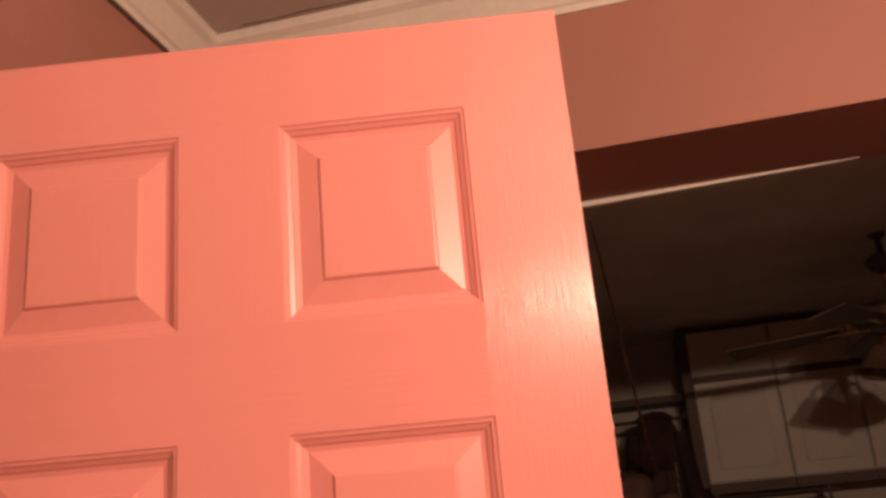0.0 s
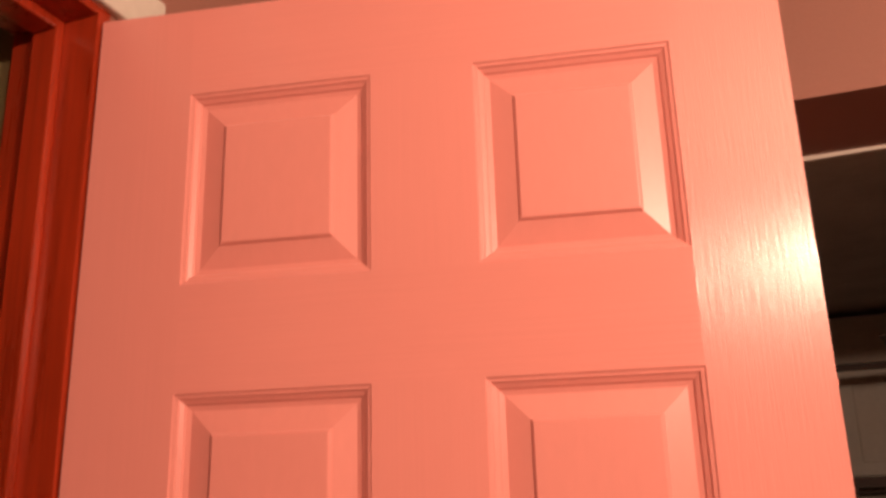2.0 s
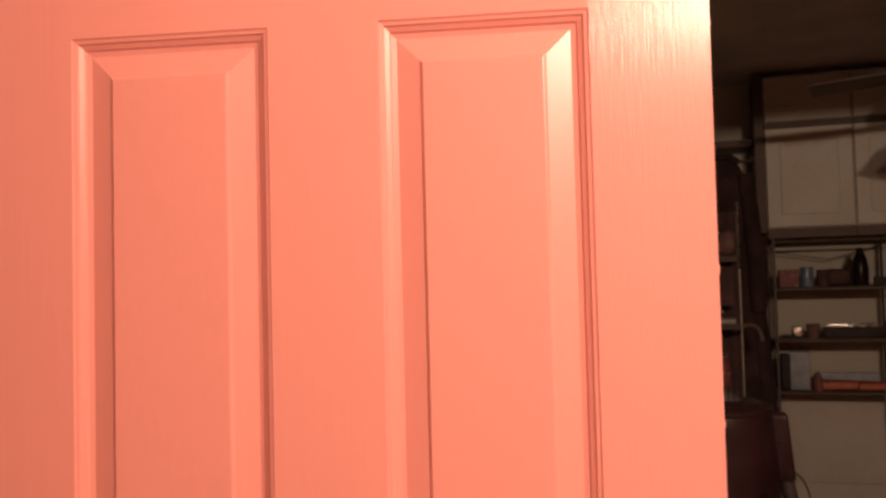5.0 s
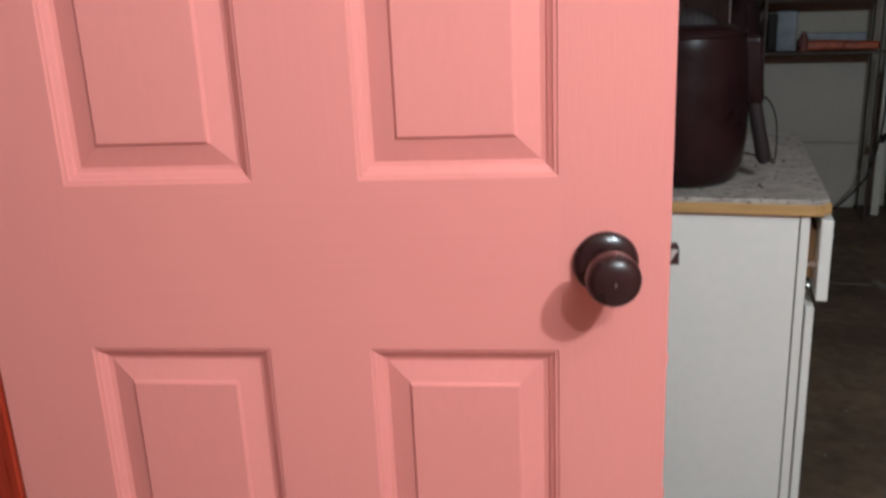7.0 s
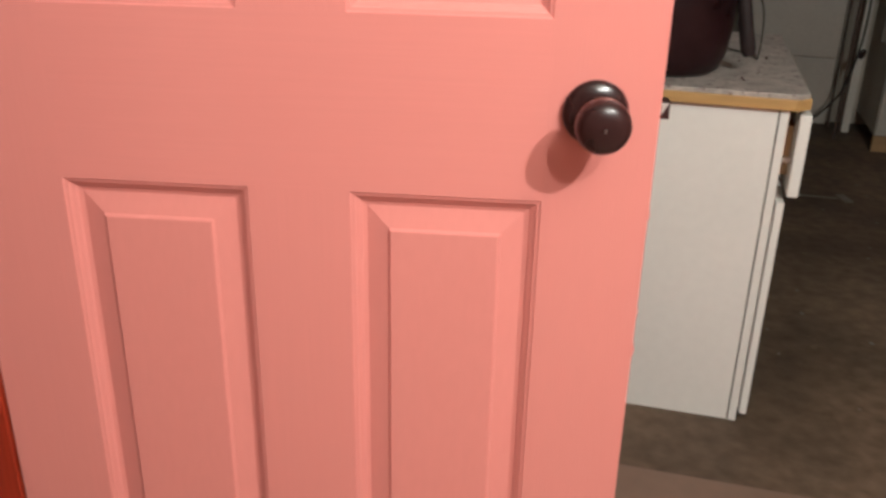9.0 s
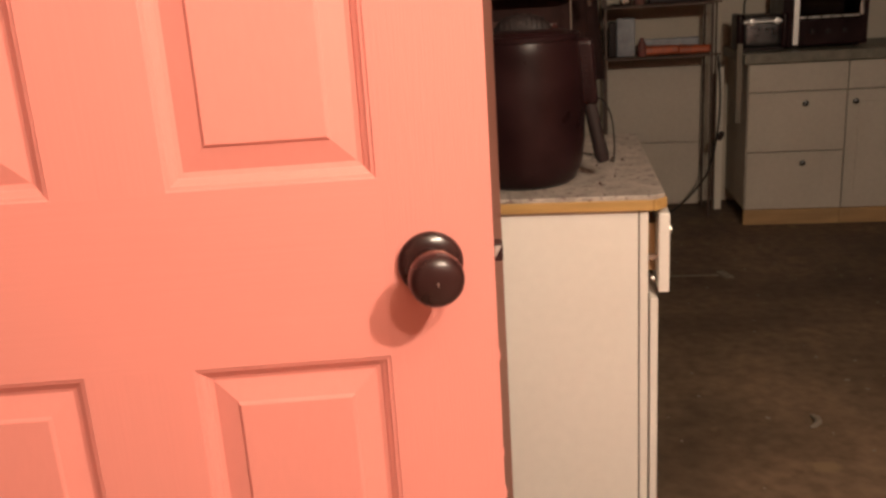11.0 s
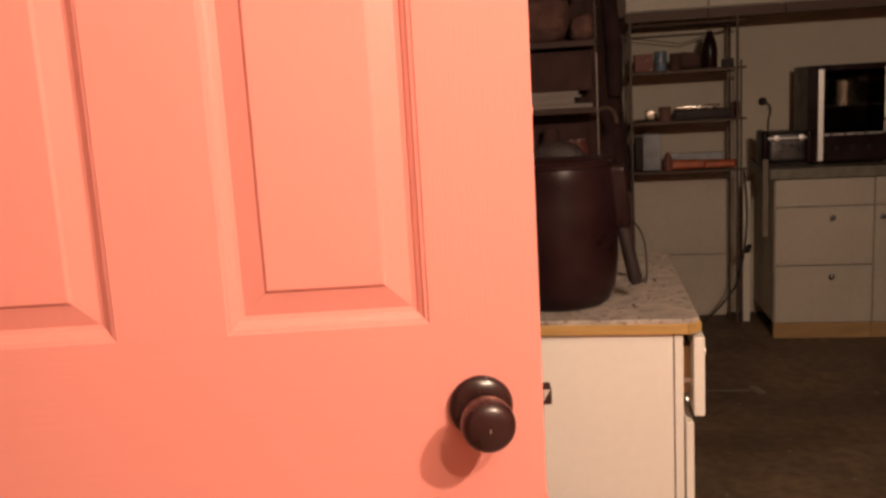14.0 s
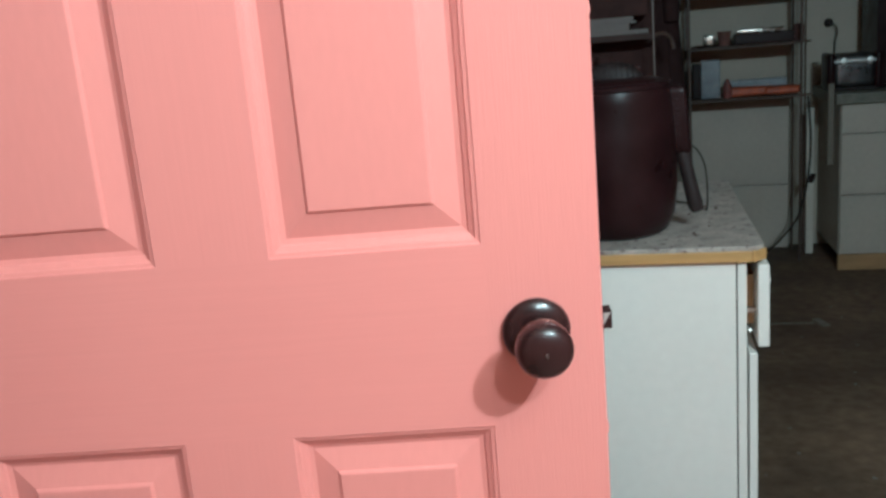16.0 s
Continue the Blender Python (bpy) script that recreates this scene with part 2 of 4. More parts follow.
def arc(a, bend, c, n=14):
    """Points of a smooth bend from a to c, drawn towards the point bend."""
    a, bend, c = Vector(a), Vector(bend), Vector(c)
    return [(1 - s) ** 2 * a + 2 * s * (1 - s) * bend + s * s * c for s in (i / n for i in range(n + 1))]


def crumple(bm, size, scale):
    for v in bm.verts:
        v.co += Vector(noise.noise_vector(v.co * scale)) * size
    return bm


# ---- the hall: walls, ceiling, trim ----
ROOM = -0.20      # floor of the lower room at its far side; it rises slightly towards the step
HALL_TOP = 2.488
ROOM_TOP = 2.445
BACK0, BACK1 = 0.755, 1.045   # the thick wall with the wide opening
OPEN0, OPEN1, LINTEL = 0.690, 2.10, 2.114
LW = -0.008       # face of the left wall
LT = 0.125        # its thickness

solo("floor", box(-0.14, 3.5, -3.7, BACK0, -0.25, 0.0), "hall_floor", "plain brown vinyl floor of the hall", "floor", kind="structure")
solo("ceiling", box(-0.14, 3.5, -3.7, BACK1, HALL_TOP, HALL_TOP + 0.1), "ceiling", "dull grey plaster hall ceiling with a crack", "ceiling", kind="structure")
wl = bmesh.new()
box(LW - LT, LW, 0.018, BACK0, 0, HALL_TOP, into=wl)
box(LW - LT, LW, -0.83, 0.018, 2.062, HALL_TOP, into=wl)
box(LW - LT, LW, -3.7, -0.83, 0, HALL_TOP, into=wl)
solo("wall_west", wl, "pink_wall", "salmon painted hall wall with a doorway", "wall", kind="structure")
wb = bmesh.new()
box(-0.6, OPEN0, BACK0, BACK1, -0.25, HALL_TOP, into=wb)
box(OPEN0, OPEN1, BACK0, BACK1, LINTEL, HALL_TOP, into=wb)
box(OPEN1, 3.5, BACK0, BACK1, -0.25, HALL_TOP, into=wb)
solo("wall_north", wb, "pink_wall", "salmon painted thick wall with a wide cased opening", "wall", kind="structure")
# two unseen walls close the hall; their distance sets the bounced fill
solo("wall_east", box(3.4, 3.5, -3.7, BACK0, 0, HALL_TOP), "pink_wall", "plain salmon hall wall out of view, placed for its bounce light", "wall", kind="structure")
solo("wall_south", box(LW, 3.4, -3.7, -3.6, 0, HALL_TOP), "pink_wall", "plain salmon hall wall out of view, placed for its bounce light", "wall", kind="structure")


def crown(name, length, m):
    """Crown moulding: profile swept along x, wall behind at y = 0, ceiling at z = 0."""
    prof = [(0, -0.089), (-0.006, -0.089), (-0.008, -0.077), (-0.014, -0.072), (-0.034, -0.028), (-0.046, -0.018), (-0.048, -0.008), (-0.050, 0), (0, 0)]
    b = bmesh.new()
    a = [b.verts.new((0, y, z)) for y, z in prof]
    c = [b.verts.new((length, y, z)) for y, z in prof]
    for i in range(len(prof)):
        j = (i + 1) % len(prof)
        b.faces.new((a[i], a[j], c[j], c[i]))
    b.faces.new(a)
    b.faces.new(c)
    return solo(name, b, "white_trim", "white painted wooden crown moulding", "trim", kind="structure", m=m)


crown("trim_north", 3.4, pose(LW, BACK0, HALL_TOP - 0.001))
crown("trim_west", 4.3, pose(LW, -3.55, HALL_TOP - 0.001, 0, 0, 90))
crown("trim_east", 4.3, pose(3.4, BACK0 - 0.003, HALL_TOP - 0.001, 0, 0, -90))
solo("trim_gap", box(LW + 0.0002, LW + 0.004, -2.4, BACK0 - 0.01, HALL_TOP - 0.098, HALL_TOP - 0.0902), "brown_edge", "dark open joint under the crown moulding", "trim", kind="structure")
# doorway in the left wall: red stained jamb, stop and white casing
jb = bmesh.new()
box(LW - LT - 0.004, LW + 0.002, -0.002, 0.018, 0, 2.062, 0.002, into=jb)
box(LW - LT - 0.004, LW + 0.002, -0.83, -0.81, 0, 2.062, 0.002, into=jb)
box(LW - LT - 0.004, LW + 0.002, -0.81, -0.002, 2.042, 2.062, 0.002, into=jb)
frame_1 = solo("door_frame_1", jb, "red_wood", "red-orange stained wooden door jamb", "door frame", kind="structure")
st = bmesh.new()
box(LW - 0.086, LW - 0.048, -0.014, -0.002, 0, 2.042, 0.003, into=st)
box(LW - 0.086, LW - 0.048, -0.81, -0.798, 0, 2.042, 0.003, into=st)
box(LW - 0.086, LW - 0.048, -0.798, -0.014, 2.028, 2.042, 0.003, into=st)
part("door_stop", st, "red_wood", frame_1)
cs = bmesh.new()
box(LW, LW + 0.014, -0.90, 0.105, 2.052, 2.114, 0.004, into=cs)
box(LW, LW + 0.014, -0.90, -0.84, 0, 2.0505, 0.004, into=cs)
box(LW, LW + 0.014, 0.045, 0.105, 0, 2.0505, 0.004, into=cs)
solo("trim_casing", cs, "white_trim", "white painted casing round the doorway", "trim", kind="structure")
# white corner bead under the far edge of the lintel
cb = bmesh.new()
box(OPEN0, 1.27, BACK1 - 0.012, BACK1 + 0.004, LINTEL - 0.012, LINTEL + 0.001, 0.001, into=cb)
for v in cb.verts:
    if v.co.x > 1.0 and v.co.z < LINTEL - 0.006:
        v.co.z = LINTEL - 0.001
box(OPEN0 - 0.004, OPEN0 + 0.010, BACK1 - 0.012, BACK1 + 0.004, LINTEL - 0.028, LINTEL - 0.012, 0.001, into=cb)
solo("trim_bead", cb, "white_trim", "chipped white corner bead along the lintel", "trim", kind="structure")
# dim side room behind the doorway
sr = bmesh.new()
box(-2.6, LW - LT - 0.004, 0.019, 0.12, 0, 2.4, into=sr)
box(-2.7, -2.6, -2.6, 0.40, 0, 2.4, into=sr)
box(-2.6, LW - LT, -2.6, -2.5, 0, 2.4, into=sr)
solo("wall_side_room", sr, "olive", "dim olive painted wall of the side room", "wall", kind="structure")
solo("floor_side_room", box(-2.7, -0.14, -2.6, 0.4, -0.1, -0.002), "hall_floor", "dark floor of the side room", "floor", kind="structure")
solo("ceiling_side_room", box(-2.7, LW - LT, -2.6, 0.4, 2.4, 2.488), "ceiling", "plain ceiling of the side room", "ceiling", kind="structure")


dresser = thing("dresser", pose(-0.45, -0.15, -0.002), "black painted dresser standing in the dim side room", "dresser")
part("carcass", box(-0.28, 0.28, -0.13, 0.165, 0.06, 0.98, 0.004), "black_matte", dresser)
part("top_board", box(-0.29, 0.295, -0.145, 0.167, 0.981, 1.005, 0.004), "black_matte", dresser)
part("plinth", box(-0.26, 0.26, -0.11, 0.16, 0.0, 0.059), "black_matte", dresser)
for k in range(4):
    part("drawer_front", box(-0.27, 0.27, -0.146, -0.131, 0.08 + k * 0.225, 0.295 + k * 0.225, 0.004), "black_matte", dresser)
# hairline crack in the plaster beside the crown moulding
pts = [(0.10 + i * 0.075, 0.694 + 0.005 * noise.noise((i * 0.7, 0, 0)), HALL_TOP - 0.0002) for i in range(16)]
solo("ceiling_crack", tube(pts, [0.0011 + 0.0006 * noise.noise((i * 1.3, 4, 0)) for i in range(16)], 5), "brown_edge", "thin dark crack in the ceiling plaster", "crack", kind="structure")


# ---- the door: six-panel leaf, standing open ----
DW, DH, DT = 0.762, 2.030, 0.035
COLS = ((0.118, 0.328), (0.4415, 0.6485))
ROWS = ((1.697, 1.921), (0.970, 1.581), (0.235, 0.780))
MOULD = ((0, 0), (0.0012, -0.0016), (0.0048, -0.0024), (0.0058, -0.0044), (0.0105, -0.0070), (0.0118, -0.0092), (0.0172, -0.0106),
         (0.0414, -0.0041), (0.0422, -0.0027), (0.0438, -0.0010), (0.0450, -0.0006))


def raised_panel(x0, x1, z0, z1):
    """Moulded panel about its own middle, face towards -y: stepped ogee, rising bevel, flat field; closed at the back."""
    b = bmesh.new()
    hx, hz = (x1 - x0) / 2, (z1 - z0) / 2
    rings = [[b.verts.new((sx * (hx - s), -d, sz * (hz - s))) for sx, sz in ((-1, -1), (1, -1), (1, 1), (-1, 1))] for s, d in MOULD]
    back = [b.verts.new((sx * hx, DT, sz * hz)) for sx, sz in ((-1, -1), (1, -1), (1, 1), (-1, 1))]
    for a, c in zip([back] + rings, rings):
        for i in range(4):
            b.faces.new((a[i], a[(i + 1) % 4], c[(i + 1) % 4], c[i]))
    b.faces.new(rings[-1])
    b.faces.new(back)
    return b


door = thing("door_1", TURN, "coral pink glossy six-panel door standing open with a dark knob", "door", kind="structure")


def leaf_piece(name, x0, x1, z0, z1, mat):
    b = box(x0, x1, 0, DT, z0, z1)
    return part(name, b, mat, door)


(l0, l1), (r0, r1) = COLS
leaf_piece("stile", 0.0, l0, 0.008, DH, "door_mullion")
leaf_piece("stile", r1, DW, 0.008, DH, "door_up")
for z0, z1 in ((ROWS[0][1], DH), (ROWS[1][1], ROWS[0][0]), (ROWS[2][1], ROWS[1][0]), (0.008, ROWS[2][0])):
    leaf_piece("rail", l0, r1, z0, z1, "door_across")
for z0, z1 in ROWS:
    leaf_piece("mullion", l1, r0, z0, z1, "door_mullion")
    for x0, x1 in COLS:
        p = part("panel", raised_panel(x0, x1, z0, z1), "door_panel", door)
        p.location = ((x0 + x1) / 2, 0, (z0 + z1) / 2)
part("lock_edge", box(DW - 0.001, DW + 0.0002, 0.0035, DT - 0.004, 0.008, DH), "raw_wood", door, "bare wooden lock edge with paint drips")
# knob: rose, neck and turned head, axis towards -y
KX, KZ = 0.6965, 0.879
axis = pose(KX, 0, KZ, 90, 0, 4)   # a slightly slack knob
knob = part("door_knob", lathe([(0.0135, 0.010), (0.0120, 0.022), (0.0120, 0.032), (0.0155, 0.037), (0.0225, 0.041), (0.0262, 0.048),
                                (0.0274, 0.055), (0.0266, 0.062), (0.0238, 0.0670), (0.0190, 0.0702), (0.0120, 0.0722), (0.0055, 0.0730),
                                (0, 0.0731)], 56, turn=axis), "bronze", door, "dark oil-rubbed bronze round knob", smooth=True)
part("rose", lathe([(0.0332, 0.0), (0.0338, 0.003), (0.0326, 0.0062), (0.0290, 0.0090), (0.0215, 0.0120), (0.0140, 0.0135), (0, 0.0137)], 56,
                   turn=axis), "bronze", knob, "dark bronze round backplate", smooth=True)
part("worn_ring", lathe([(0.0258, 0.0466), (0.0266, 0.0472), (0.0269, 0.0484), (0.0261, 0.0490)], 56, turn=axis), "bronze_edge", knob, smooth=True)
part("lock_pin", box(-0.0007, 0.0007, -0.0020, 0.0020, 0.0728, 0.0742, 0.0003, turn=axis), "steel", knob, "small bright lock pin")
part("paint_line", crumple(box(DW - 0.0008, DW + 0.0016, DT - 0.0085, DT - 0.0002, 0.008, DH, 0.0006), 0.0004, 40), "white_trim", door, "cream paint line along the back corner")
LZ = 0.882
plate = part("latch_plate", box(DW + 0.0003, DW + 0.0011, 0.006, 0.030, LZ - 0.013, LZ + 0.013, 0.0006), "bronze", door, "small dark latch plate")
bolt = part("latch_bolt", box(DW + 0.0012, DW + 0.0100, 0.0075, 0.027, LZ - 0.0092, LZ + 0.0092, 0.0008), "bronze", plate, "dark latch bolt with a glint piece in front")
# glint of the bolt, shaped as a bright steel triangle in front of it
face = bmesh.new()
tri = ((DW + 0.0014, LZ - 0.0050), (DW + 0.0088, LZ + 0.0076), (DW + 0.0014, LZ + 0.0076))
lo, hi = [face.verts.new((x, 0.0065, z)) for x, z in tri], [face.verts.new((x, 0.0074, z)) for x, z in tri]
face.faces.new(lo)
face.faces.new(hi)
for i in range(3):
    face.faces.new((lo[i], lo[(i + 1) % 3], hi[(i + 1) % 3], hi[i]))
part("bolt_glint", face, "latch", plate, "bright steel triangle added as the glint on the bolt")
# dried runs of paint along the lock edge
for z, r in ((0.770, 0.0022), (0.655, 0.0016), (0.605, 0.0026), (1.180, 0.0015), (1.325, 0.0018), (1.560, 0.0016)):
    part("paint_drip", lathe([(0, -3.2 * r), (r * 0.7, -2.4 * r), (r, 0), (r * 0.6, 2.6 * r), (0, 4.5 * r)], 10, turn=pose(DW, 0.0030, z)), "door_panel", door, smooth=True)


# ---- the lower room behind: shell ----
FARW = 4.68
RISE0, RISE1 = BACK0 + 0.001, 3.4


def floor_z(y):
    """Height of the sloping concrete."""
    return ROOM + 0.062 * max(0.0, (RISE1 - y) / (RISE1 - RISE0))


fl = bmesh.new()
prof = ((RISE0, floor_z(RISE0)), (RISE1, ROOM), (FARW + 0.1, ROOM), (FARW + 0.1, ROOM - 0.1), (RISE0, ROOM - 0.1))
ends = [[fl.verts.new((x, y, z)) for y, z in prof] for x in (0.30, 4.2)]
for end in ends:
    fl.faces.new(end)
for i in range(5):
    fl.faces.new((ends[0][i], ends[0][(i + 1) % 5], ends[1][(i + 1) % 5], ends[1][i]))
solo("floor_room", fl, "floor", "dirty dark brown concrete floor with crumbs", "floor", kind="structure")
solo("ceiling_room", box(0.30, 4.2, BACK1, FARW + 0.1, ROOM_TOP, ROOM_TOP + 0.1), "room_ceiling", "dark brown-grey ceiling of the room", "ceiling", kind="structure")
solo("wall_room_north", box(0.30, 4.2, FARW, FARW + 0.1, ROOM, ROOM_TOP), "room_wall", "off-white stained wall of the dim room", "wall", kind="structure")
solo("wall_room_west", box(0.30, 0.40, BACK1, FARW, ROOM, ROOM_TOP), "room_wall", "off-white wall of the dim room", "wall", kind="structure")
solo("wall_room_east", box(4.1, 4.2, BACK1, FARW, ROOM, ROOM_TOP), "room_wall", "off-white wall of the dim room", "wall", kind="structure")
solo("wall_room_south", box(3.5, 4.1, BACK1 - 0.1, BACK1, ROOM, ROOM_TOP), "room_wall", "off-white wall of the dim room", "wall", kind="structure")

# crumbs and flakes scattered on the concrete
rnd = random.Random(5)
cr = bmesh.new()
for i in range(90):
    x, y = rnd.uniform(1.1, 2.6), rnd.uniform(1.2, 3.9)
    s = rnd.uniform(0.002, 0.007)
    b = bmesh.new()
    bmesh.ops.create_icosphere(b, subdivisions=1, radius=s)
    bmesh.ops.transform(b, verts=b.verts, matrix=pose(x, y, floor_z(y) + s * 0.2, 0, 0, rnd.uniform(0, 360)) @ Matrix.Diagonal((1.6, 1, 0.4, 1)))
    add(cr, b)
solo("floor_crumbs", cr, "stained_board", "small pale crumbs and flakes scattered on concrete", "debris", kind="stuff")
peel = tube(arc((0, 0, 0.004), (0.05, 0.025, 0.010), (0.02, 0.075, 0.005)), [0.004 + 0.006 * math.sin(i / 14 * 3.1) for i in range(15)], 6)
solo("wood_shaving", peel, "stained_board", "dull curled wood shaving lying on the concrete", "debris", m=pose(1.520, 1.715, floor_z(1.75) + 0.002))
# pale line and wedge mark of the concrete, added as thin loose pieces
strip = crumple(box(-0.13, 0.10, -0.005, 0.005, 0, 0.003, 0.001), 0.002, 9)
solo("mark_strip", strip, "stained_board", "thin raised strip standing in for a faint pale line on the concrete", "debris", m=pose(1.41, 3.232, floor_z(3.232) + 0.001, 0, 0, 1))
solo("mark_patch", crumple(box(-0.020, 0.018, -0.06, 0.03, 0, 0.006, 0.002), 0.006, 22), "stained_board", "small raised patch standing in for a pale mark on the concrete", "debris", m=pose(1.535, 3.25, floor_z(3.25) + 0.001, 0, 0, 20))


# ---- near base cabinet with its drawer ajar ----
CX, CY, CTOP = 1.020, 1.226, 0.641
BASE = floor_z(CY + 0.1)
cab = thing("base_cabinet", pose(CX, CY, BASE), "white base cabinet with its top drawer ajar", "cabinet")
H0 = CTOP - BASE
body = bmesh.new()
box(-0.60, -0.036, 0, 0.018, 0, H0, 0.001, into=body)
box(-0.60, -0.018, 0.76, 0.778, 0, H0, 0.001, into=body)
box(-0.60, -0.582, 0.018, 0.76, 0, H0, into=body)
box(-0.582, -0.018, 0.018, 0.76, 0.10, 0.118, into=body)
part("carcass", body, "white_cab", cab, "white melamine end panel, yellowed near the top")
part("face_frame", box(-0.033, -0.014, -0.002, 0.04, 0, H0, 0.0015), "white_cab", cab)
part("gap_strip", box(-0.036, -0.033, 0.004, 0.03, 0, H0), "seam", cab)
fr = bmesh.new()
box(-0.033, -0.016, 0.04, 0.76, H0 - 0.03, H0, into=fr)
box(-0.033, -0.016, 0.04, 0.76, H0 - 0.215, H0 - 0.19, into=fr)
part("front_rail", fr, "white_cab", cab)
dr = part("drawer_front", box(0.009, 0.034, 0.001, 0.40, H0 - 0.195, H0 - 0.008, 0.004), "white_cab", cab)
part("drawer_box", box(-0.45, 0.009, 0.075, 0.37, H0 - 0.165, H0 - 0.05), "raw_wood", dr, "bare wooden drawer side")
part("drawer_pull", lathe([(0.005, 0), (0.004, 0.012), (0.013, 0.018), (0.012, 0.026), (0, 0.029)], 16, turn=pose(0.034, 0.20, H0 - 0.10, 0, 90, 0)), "steel", dr, smooth=True)
part("drawer_runner", box(-0.30, 0.009, 0.030, 0.040, H0 - 0.125, H0 - 0.113), "steel", dr)
cd = part("cabinet_door", box(-0.009, 0.009, 0.002, 0.40, 0.022, H0 - 0.21, 0.003), "white_cab", cab)
part("door_pull", lathe([(0.005, 0), (0.004, 0.012), (0.013, 0.018), (0.012, 0.026), (0, 0.029)], 16, turn=pose(0.009, 0.35, H0 - 0.28, 0, 90, 0)), "steel", cd, smooth=True)
top = thing("worktop", pose(CX, CY, CTOP), "grey speckled laminate worktop with a bare yellow wood edge", "worktop")
sl = box(-0.61, 0.022, -0.014, 0.80, 0.026, 0.0385, 0.003)
for v in sl.verts:
    if v.co.x > 0 and v.co.y < 0.1:
        v.co.x -= 0.020 if v.co.y < -0.0125 else 0.0
        v.co.y += 0.018 if v.co.x > 0.019 else 0.0
part("slab", sl, "laminate", top)
ed = bmesh.new()
box(-0.61, -0.002, -0.016, 0.0, 0.003, 0.028, 0.003, into=ed)
box(0.010, 0.026, 0.012, 0.80, 0.003, 0.028, 0.003, into=ed)
box(-0.021, 0.021, -0.007, 0.007, 0.003, 0.028, 0.003, turn=pose(0.009, 0.0, 0, 0, 0, 45), into=ed)
part("edge_strip", ed, "pine", top, "bare yellow wooden edge strip")
SURF = CTOP + 0.0385

# ---- on the worktop ----
fry = thing("air_fryer", pose(0.727, 1.398, SURF) @ Matrix.Scale(1.05, 4), "glossy black rounded air fryer standing on the worktop", "air fryer")
part("body", lathe([(0.098, 0), (0.118, 0.012), (0.132, 0.045), (0.139, 0.10), (0.140, 0.16), (0.137, 0.23), (0.131, 0.295), (0.129, 0.318), (0.1275, 0.322)], 56),
     "black_plastic", fry, smooth=True)
part("rim", lathe([(0.1275, 0.318), (0.1310, 0.322), (0.1310, 0.330), (0.126, 0.334), (0.110, 0.334), (0, 0.332)], 56), "black_plastic", fry, "dull dark rim", smooth=True)
part("lid", lathe([(0.112, 0.333), (0.104, 0.339), (0.07, 0.344), (0, 0.346)], 40), "black_plastic", fry, smooth=True)
ridge = lathe([(0.066, 0.0), (0.064, 0.008), (0.055, 0.021), (0.040, 0.031), (0.020, 0.037), (0, 0.038)], 40, turn=pose(0.006, -0.02, 0.340) @ Matrix.Diagonal((1, 0.40, 1, 1)))
grip_ridge = part("lid_handle", ridge, "black_matte", fry, "low arched ribbed lid grip", smooth=True)
for k in range(9):
    x = -0.046 + 0.0115 * k
    h = 0.039 * math.sqrt(1 - (x / 0.070) ** 2)
    part("rib", tube(arc((0.006 + x, -0.046, 0.341), (0.006 + x, -0.040, 0.342 + h * 1.2), (0.006 + x, -0.020, 0.3405 + h), 8), 0.0012, 6), "black_matte", grip_ridge, smooth=True)
hb = box(0.112, 0.170, -0.022, 0.022, 0.172, 0.318, 0.012, seg=3)
for v in hb.verts:
    v.co.x -= 0.012 * max(0, (v.co.z - 0.22) / 0.10) if v.co.x > 0.14 else 0
grip = part("handle_mount", hb, "black_plastic", fry)
for k in range(8):
    part("rib", box(0.132, 0.150 - 0.0007 * k, -0.0225, -0.0195, 0.212 + 0.011 * k, 0.2165 + 0.011 * k, 0.001), "black_plastic", grip)
part("basket_handle", tube([(0.138, 0, 0.215), (0.148, -0.002, 0.190), (0.156, -0.004, 0.150), (0.166, -0.006, 0.10), (0.176, -0.008, 0.056), (0.180, -0.008, 0.042)],
                           [0.013, 0.016, 0.0155, 0.016, 0.017, 0.012], 12), "black_matte", fry, "black basket handle hanging down", smooth=True)
part("power_cord", tube(arc((0.15, 0.02, 0.185), (0.188, 0.05, 0.190), (0.205, 0.09, 0.12)) + arc((0.205, 0.09, 0.12), (0.214, 0.12, 0.06), (0.212, 0.17, 0.004))[1:]
                        + arc((0.212, 0.17, 0.004), (0.19, 0.30, 0.003), (0.06, 0.36, 0.003))[1:], 0.0019, 6), "cable", fry, "thin black power cord", smooth=True)
for bits in range(6):
    s = rnd.uniform(0.002, 0.0045)
    b = bmesh.new()
    bmesh.ops.create_icosphere(b, subdivisions=1, radius=s)
    solo("crumb", b, "dark_box", "dark crumb lying on the worktop", "crumb", group="crumbs on the worktop",
         m=pose(rnd.uniform(0.90, 1.0), rnd.uniform(1.30, 1.66), SURF + s * 0.6))

# bookcase by the west wall: uprights, shelves, clutter
BX, BY = 0.64, 3.75
rack = thing("bookcase", pose(BX, BY, ROOM), "dark metal bookcase standing on the concrete, crammed with clutter", "bookcase")
for x, y in ((-0.222, 0), (-0.222, 0.25), (0.226, 0.25)):
    part("upright", box(x - 0.006, x + 0.006, y - 0.008, y + 0.008, 0, 1.86, 0.0015), "rack", rack)
post = part("upright", tube([(0.228, 0, 0), (0.229, 0, 0.9), (0.228, 0, 1.56)], 0.0036, 8), "post", rack, "thin worn plated upright", smooth=True)
tw = [(0.228 + 0.0022 * math.cos(i * 0.9), 0.0022 * math.sin(i * 0.9), 1.555 + i * 0.0034) for i in range(98)]
